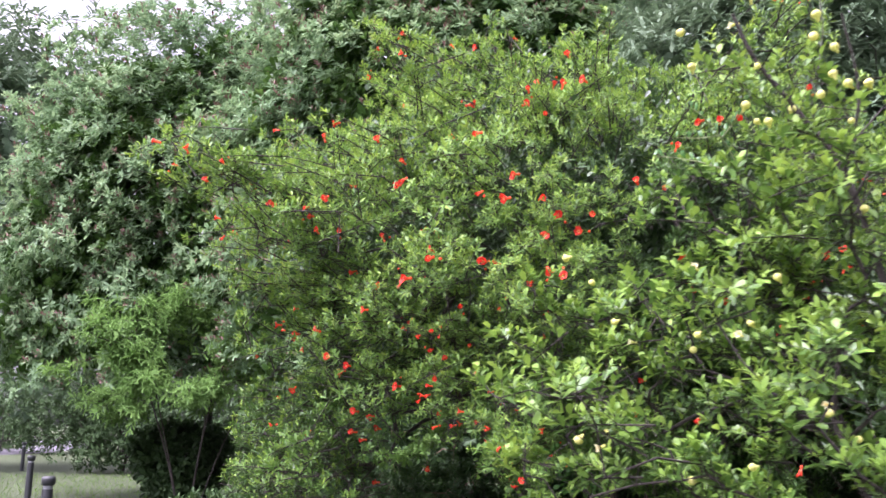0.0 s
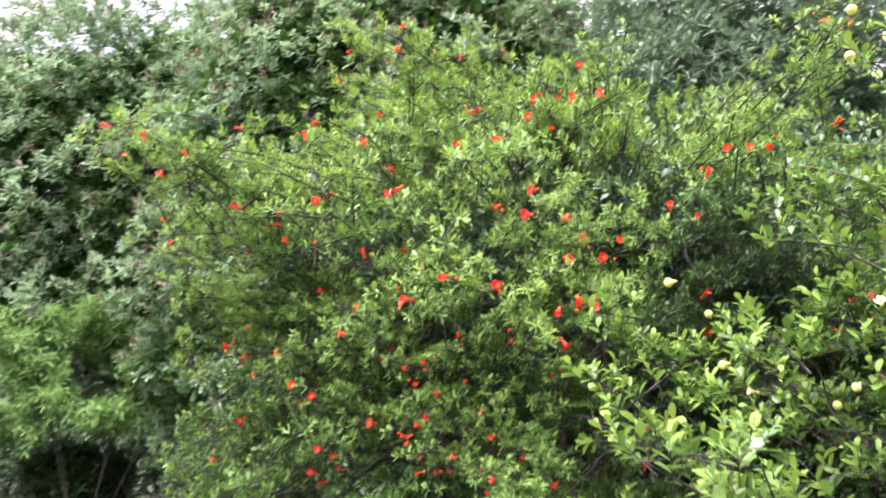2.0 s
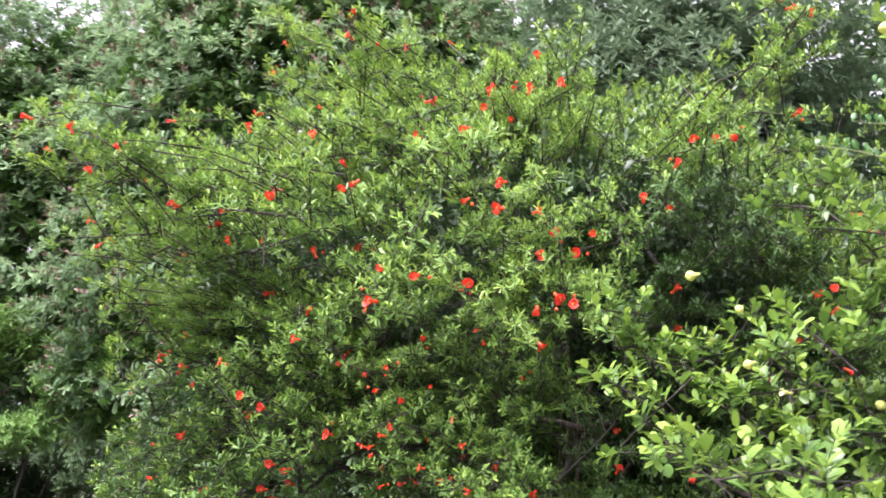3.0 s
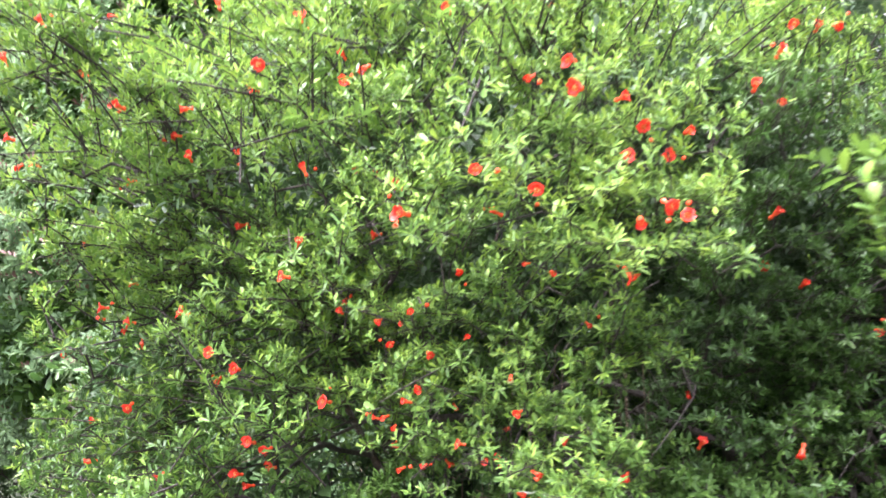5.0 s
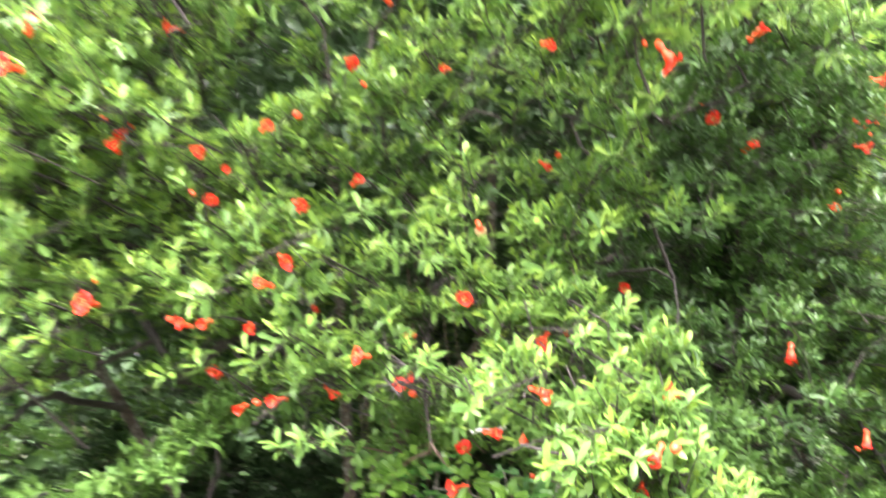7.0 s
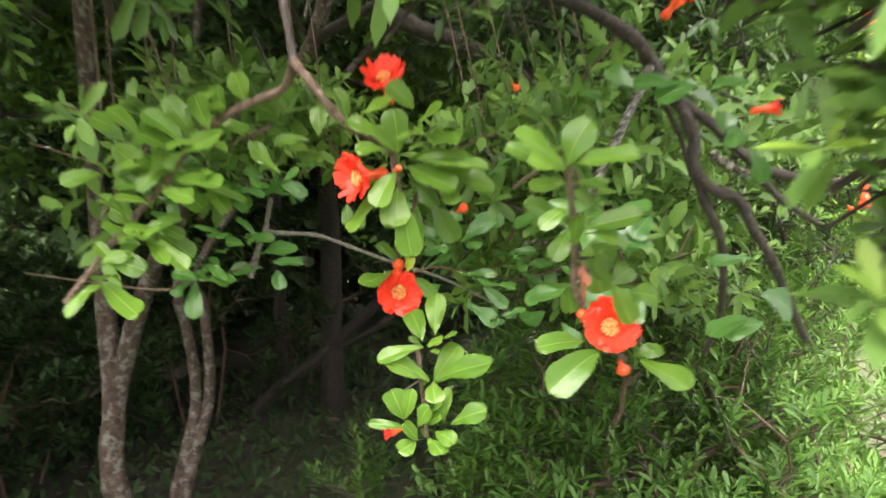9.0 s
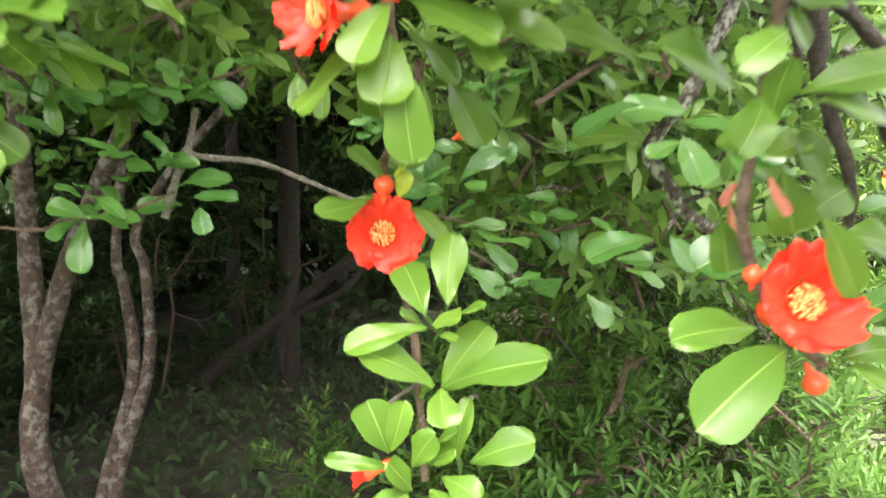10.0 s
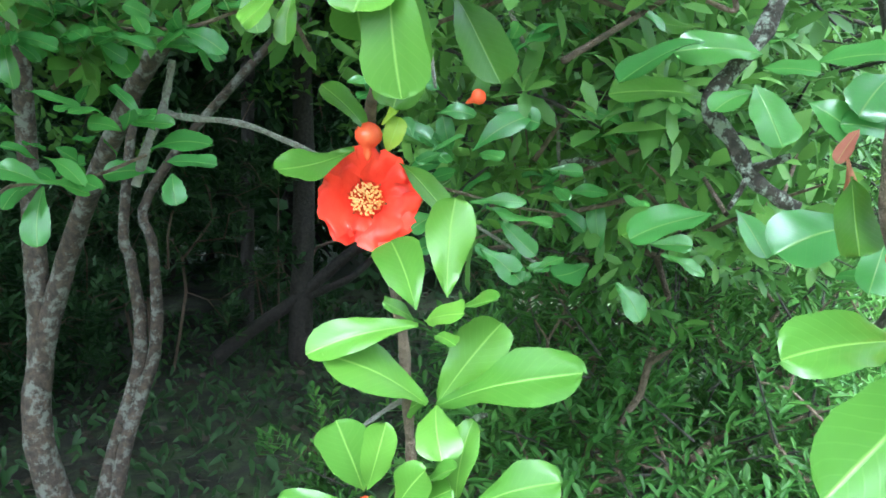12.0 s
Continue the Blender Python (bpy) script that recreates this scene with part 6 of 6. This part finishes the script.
leaf(back_twig, (0.4668, 4.8792, 1.3083), (0.4762, 4.8507, 1.3184), 0.0142, OLD)
leaf(back_twig, (0.4144, 4.9112, 1.2968), (0.4172, 4.8856, 1.2766), 0.0137, OLD)
leaf(back_twig, (0.4400, 4.8602, 1.3013), (0.4234, 4.8587, 1.2865), 0.0126, OLD)
leaf(back_twig, (0.4626, 4.7834, 1.2994), (0.4632, 4.7659, 1.3115), 0.0105, OLD)
leaf(back_twig, (0.4683, 4.8245, 1.3037), (0.4508, 4.8288, 1.3162), 0.0126, OLD)
leaf(back_twig, (0.4042, 4.9120, 1.3105), (0.3903, 4.9063, 1.2899), 0.0150, OLD)
leaf(back_twig, (0.4328, 4.8770, 1.2963), (0.4417, 4.8485, 1.3024), 0.0128, OLD)
grey_twig = twig([(0.493, 4.847, 1.283), (0.492, 4.853, 1.262), (0.488, 4.854, 1.246), (0.478, 4.855, 1.226), (0.470, 4.860, 1.194)], 0.0026, 0.0036, GREY_TWIG, pom, "grey lichened spur")
grey_twig = twig([(0.489, 4.853, 1.246), (0.499, 4.839, 1.243), (0.528, 4.813, 1.239), (0.560, 4.787, 1.223), (0.601, 4.767, 1.204), (0.655, 4.745, 1.183), (0.703, 4.731, 1.160), (0.750, 4.718, 1.134), (0.784, 4.705, 1.117)], 0.0026, 0.0011, GREY_TWIG, pom, "long bare grey twig")
grey_twig = twig([(0.752, 4.756, 1.382), (0.765, 4.750, 1.345), (0.780, 4.731, 1.292), (0.792, 4.717, 1.248), (0.794, 4.714, 1.214), (0.804, 4.706, 1.174)], 0.0022, 0.0014, GREY_TWIG, pom, "long bare grey twig")
grey_twig = twig([(0.794, 4.714, 1.214), (0.803, 4.699, 1.217), (0.810, 4.682, 1.213)], 0.0028, 0.0024, LICHEN, pom, "lichen-covered stub")
grey_twig = twig([(0.532, 4.644, 1.290), (0.533, 4.640, 1.273), (0.533, 4.637, 1.258)], 0.0016, 0.0010, GREY_TWIG, pom, "grey spur")

# the lichened bough and its leaves
lichen_bough = twig([(0.646, 4.451, 1.395), (0.532, 4.427, 1.315), (0.513, 4.431, 1.291), (0.503, 4.436, 1.270), (0.495, 4.443, 1.257), (0.485, 4.450, 1.240), (0.489, 4.441, 1.226), (0.492, 4.434, 1.212), (0.497, 4.425, 1.204), (0.502, 4.418, 1.199)], 0.0044, 0.0030, LICHEN, pom, "dark branch crusted with grey lichen")
lichen_bough = twig([(0.493, 4.433, 1.215), (0.493, 4.427, 1.217), (0.493, 4.419, 1.220)], 0.0019, 0.0014, LICHEN, pom, "lichen-covered stub")
lichen_bough = twig([(0.490, 4.435, 1.210), (0.484, 4.436, 1.204), (0.476, 4.436, 1.199)], 0.0014, 0.0009, LICHEN, pom, "lichen-covered stub")
spur = twig([(0.508, 4.453, 1.293), (0.508, 4.450, 1.281), (0.501, 4.460, 1.285)], 0.0015, 0.0010, TWIG, pom, "brown spur")
leaf(lichen_bough, (0.4712, 4.4470, 1.2633), (0.4394, 4.4651, 1.2557), 0.0147, OLD)
leaf(lichen_bough, (0.4981, 4.4334, 1.2608), (0.4692, 4.4502, 1.2668), 0.0161, OLD)
leaf(lichen_bough, (0.4879, 4.4310, 1.2540), (0.4897, 4.4098, 1.2538), 0.0105, OLD)
leaf(lichen_bough, (0.4862, 4.4323, 1.2484), (0.4822, 4.4177, 1.2260), 0.0193, OLD)
leaf(lichen_bough, (0.4893, 4.4344, 1.2454), (0.4682, 4.4398, 1.2390), 0.0106, OLD)
leaf(lichen_bough, (0.5136, 4.4186, 1.2578), (0.5209, 4.3917, 1.2631), 0.0167, OLD)
leaf(lichen_bough, (0.5042, 4.4174, 1.2414), (0.5076, 4.3959, 1.2314), 0.0169, OLD)
leaf(lichen_bough, (0.4729, 4.4398, 1.1975), (0.4430, 4.4591, 1.1921), 0.0162, OLD)
leaf(lichen_bough, (0.4750, 4.4332, 1.1987), (0.4711, 4.4168, 1.1856), 0.0130, OLD)
leaf(lichen_bough, (0.4833, 4.3878, 1.1957), (0.4529, 4.4074, 1.1888), 0.0231, OLD)
leaf(lichen_bough, (0.5240, 4.3913, 1.2533), (0.5027, 4.3956, 1.2389), 0.0176, OLD)
leaf(lichen_bough, (0.5267, 4.4092, 1.1698), (0.5206, 4.3981, 1.1727), 0.0085, OLD)
leaf(lichen_bough, (0.4879, 4.3814, 1.1910), (0.4725, 4.3814, 1.1739), 0.0134, OLD)
leaf(lichen_bough, (0.5041, 4.4339, 1.2651), (0.4979, 4.4231, 1.2680), 0.0091, OLD)
leaf(lichen_bough, (0.5169, 4.3843, 1.2286), (0.5034, 4.4016, 1.2348), 0.0131, OLD)
leaf(lichen_bough, (0.5273, 4.4898, 1.2768), (0.5230, 4.4968, 1.2873), 0.0106, OLD)
dark_limb = twig([(1.170, 5.520, 1.660), (0.980, 5.050, 1.640), (0.780, 4.660, 1.520), (0.637, 4.472, 1.427), (0.646, 4.451, 1.395), (0.653, 4.429, 1.359), (0.655, 4.414, 1.324), (0.652, 4.413, 1.296), (0.657, 4.399, 1.274), (0.672, 4.379, 1.263), (0.678, 4.369, 1.237), (0.687, 4.355, 1.207), (0.703, 4.346, 1.168), (0.731, 4.339, 1.125)], 0.0085, 0.0040, DARK_BARK, pom, "dark twisting limb with lichen")
dark_limb = twig([(0.652, 4.413, 1.296), (0.658, 4.404, 1.259), (0.668, 4.397, 1.233), (0.678, 4.397, 1.202), (0.709, 4.415, 1.148), (0.735, 4.443, 1.103)], 0.0055, 0.0030, DARK_BARK, pom, "dark thin limb")
dark_limb = twig([(0.653, 4.429, 1.359), (0.671, 4.405, 1.337), (0.683, 4.388, 1.315), (0.709, 4.370, 1.293), (0.752, 4.347, 1.280), (0.798, 4.323, 1.276)], 0.0055, 0.0048, DARK_BARK, pom, "dark thin limb")
dark_limb = twig([(0.665, 4.402, 1.308), (0.669, 4.387, 1.295), (0.689, 4.368, 1.282)], 0.0048, 0.0045, LICHEN, pom, "pale lichened dead limb")
dark_limb = twig([(0.697, 4.366, 1.280), (0.710, 4.349, 1.258), (0.738, 4.327, 1.236)], 0.0042, 0.0030, DARK_BARK, pom, "dark thin limb")
dark_limb = twig([(0.646, 4.451, 1.395), (0.653, 4.446, 1.365), (0.671, 4.435, 1.326), (0.684, 4.431, 1.287)], 0.0040, 0.0020, DARK_BARK, pom, "dark thin limb")
leaf(dark_limb, (0.6172, 4.3445, 1.2124), (0.5840, 4.3659, 1.2121), 0.0160, OLD)
leaf(dark_limb, (0.6119, 4.3460, 1.1606), (0.5807, 4.3679, 1.1572), 0.0199, OLD)
leaf(dark_limb, (0.6190, 4.3369, 1.1566), (0.5900, 4.3561, 1.1532), 0.0176, OLD)
leaf(dark_limb, (0.5415, 4.3090, 1.1920), (0.5554, 4.2906, 1.1784), 0.0299, OLD)
leaf(dark_limb, (0.5330, 4.3336, 1.3150), (0.5362, 4.3315, 1.3315), 0.0166, OLD)
leaf(dark_limb, (0.5376, 4.3286, 1.3215), (0.5386, 4.3255, 1.3049), 0.0199, OLD)
leaf(dark_limb, (0.4962, 4.2976, 1.3000), (0.4999, 4.2903, 1.2760), 0.0149, OLD)
leaf(dark_limb, (0.5252, 4.3477, 1.3550), (0.5035, 4.3731, 1.3457), 0.0199, OLD)
leaf(dark_limb, (0.5289, 4.3423, 1.3483), (0.5466, 4.3222, 1.3611), 0.0199, OLD)
leaf(dark_limb, (0.5147, 4.3605, 1.3553), (0.4938, 4.3863, 1.3592), 0.0199, OLD)
leaf(dark_limb, (0.5320, 4.3367, 1.3316), (0.5249, 4.3476, 1.3517), 0.0186, OLD)
leaf(dark_limb, (0.5729, 4.4473, 1.3519), (0.5535, 4.4723, 1.3644), 0.0199, OLD)
leaf(dark_limb, (0.5863, 4.4322, 1.3635), (0.5700, 4.4545, 1.3838), 0.0239, OLD)
flower(pom, (0.527, 4.297, 1.3300), (0.62, -0.76, 0.1), 0.0105, 0.5, False, "red", "half")
bud(dark_limb, (0.6158, 4.5886, 1.3868), (0.2, -0.5, -0.6), 0.0042)

# bluish older leaves in the half shade beyond
shade_twig = twig([(0.616, 4.746, 1.191), (0.633, 4.727, 1.196), (0.667, 4.716, 1.189), (0.703, 4.703, 1.180), (0.766, 4.689, 1.171)], 0.0014, 0.0010, TWIG, pom, "thin brown twig")
leaf(shade_twig, (0.6553, 4.7045, 1.2234), (0.6728, 4.6728, 1.2538), 0.0177, OLD)
leaf(shade_twig, (0.6751, 4.7015, 1.2538), (0.6888, 4.6681, 1.2470), 0.0197, OLD)
leaf(shade_twig, (0.6578, 4.7010, 1.2209), (0.6613, 4.6809, 1.2195), 0.0152, OLD)
leaf(shade_twig, (0.6616, 4.7467, 1.2524), (0.6700, 4.7184, 1.2565), 0.0141, OLD)
leaf(shade_twig, (0.6762, 4.7419, 1.2209), (0.6659, 4.7397, 1.2463), 0.0134, OLD)
leaf(shade_twig, (0.6855, 4.7482, 1.2127), (0.6691, 4.7527, 1.2350), 0.0155, OLD)
leaf(shade_twig, (0.6721, 4.7297, 1.1881), (0.6780, 4.7067, 1.2055), 0.0168, OLD)
leaf(shade_twig, (0.6679, 4.7150, 1.1835), (0.6845, 4.6766, 1.1864), 0.0104, OLD)
leaf(shade_twig, (0.6725, 4.7030, 1.1787), (0.6927, 4.6579, 1.1665), 0.0130, OLD)
leaf(shade_twig, (0.6973, 4.7101, 1.1684), (0.7048, 4.6786, 1.1467), 0.0153, OLD)
leaf(shade_twig, (0.7840, 4.7154, 1.1791), (0.7933, 4.6853, 1.1595), 0.0158, OLD)
leaf(shade_twig, (0.8089, 4.6789, 1.1391), (0.8001, 4.6798, 1.1763), 0.0158, OLD)
leaf(shade_twig, (0.7753, 4.6703, 1.1288), (0.7483, 4.6854, 1.1193), 0.0256, OLD)
leaf(shade_twig, (0.7494, 4.6303, 1.1212), (0.7497, 4.6069, 1.0961), 0.0187, OLD)
leaf(shade_twig, (0.6706, 4.7062, 1.1478), (0.6793, 4.6734, 1.1273), 0.0183, OLD)
leaf(shade_twig, (0.6550, 4.7383, 1.1731), (0.6329, 4.7445, 1.1641), 0.0175, OLD)
leaf(shade_twig, (0.7538, 4.6257, 1.2474), (0.7452, 4.6226, 1.2804), 0.0105, OLD)
leaf(shade_twig, (0.7739, 4.6337, 1.2484), (0.7761, 4.6150, 1.2650), 0.0099, OLD)
leaf(shade_twig, (0.7521, 4.6200, 1.2473), (0.7670, 4.5854, 1.2610), 0.0113, OLD)
leaf(shade_twig, (0.7655, 4.6367, 1.2463), (0.7411, 4.6494, 1.2595), 0.0116, OLD)
leaf(shade_twig, (0.7777, 4.6165, 1.1510), (0.7873, 4.5864, 1.1536), 0.0153, OLD)
leaf(shade_twig, (0.7769, 4.6060, 1.1437), (0.7863, 4.5737, 1.1315), 0.0107, OLD)
leaf(shade_twig, (0.7387, 4.6226, 1.1912), (0.7394, 4.6012, 1.1805), 0.0103, OLD)
leaf(shade_twig, (0.6631, 4.7774, 1.2076), (0.6694, 4.7526, 1.2171), 0.0155, OLD)
leaf(shade_twig, (0.6409, 4.7452, 1.1952), (0.6493, 4.7185, 1.2087), 0.0156, OLD)
leaf(shade_twig, (0.6673, 4.7378, 1.1546), (0.6432, 4.7464, 1.1466), 0.0161, OLD)
leaf(shade_twig, (0.7764, 4.7475, 1.3173), (0.7986, 4.7243, 1.3376), 0.0169, OLD)
leaf(shade_twig, (0.8034, 4.7185, 1.3377), (0.8218, 4.6948, 1.3283), 0.0169, OLD)
leaf(shade_twig, (0.6273, 4.6868, 1.2927), (0.6383, 4.6755, 1.3048), 0.0159, OLD)
leaf(shade_twig, (0.6323, 4.7617, 1.2448), (0.6391, 4.7328, 1.2340), 0.0147, OLD)
leaf(shade_twig, (0.6426, 4.7252, 1.2677), (0.6235, 4.7312, 1.2789), 0.0151, OLD)
# small tufts that stand between the larger leaves
for tw, at, n in ((near_bough, (0.205, 4.62, 1.255), 8), (near_bough, (0.225, 4.61, 1.30), 8), (near_bough, (0.19, 4.64, 1.225), 7), (near_bough, (0.235, 4.6, 1.33), 7), (near_bough, (0.2, 4.64, 1.29), 7), (back_twig, (0.42, 4.85, 1.30), 9), (back_twig, (0.392, 4.862, 1.292), 9), (back_twig, (0.445, 4.838, 1.292), 7), (back_twig, (0.478, 4.817, 1.298), 7), (back_twig, (0.41, 4.86, 1.208), 6), (back_twig, (0.452, 4.838, 1.236), 6), (back_twig, (0.388, 4.87, 1.25), 5), (back_twig, (0.37, 4.875, 1.32), 8), (shade_twig, (0.70, 4.70, 1.30), 8), (shade_twig, (0.64, 4.73, 1.22), 7), (shade_twig, (0.73, 4.68, 1.20), 8), (shade_twig, (0.70, 4.69, 1.13), 7), (shade_twig, (0.60, 4.75, 1.27), 8), (shade_twig, (0.78, 4.66, 1.24), 7)):
    for k in range(n):
        a = TAU * k / n + rng.uniform(-0.4, 0.4)
        d = Vector((math.cos(a), 0.7 * math.sin(a) - 0.3, rng.uniform(-0.4, 0.7))).normalized()
        root = Vector(at) + Vector((rng.uniform(-1, 1), rng.uniform(-1, 1), rng.uniform(-1, 1))) * 0.012
        leaf(tw, root, root + d * rng.uniform(0.018, 0.032), rng.uniform(0.008, 0.0125), NEAR if tw is near_bough else OLD)
bud(shade_twig, (0.6612, 4.7041, 1.2632), (0.2, -0.6, 0.3), 0.0062)
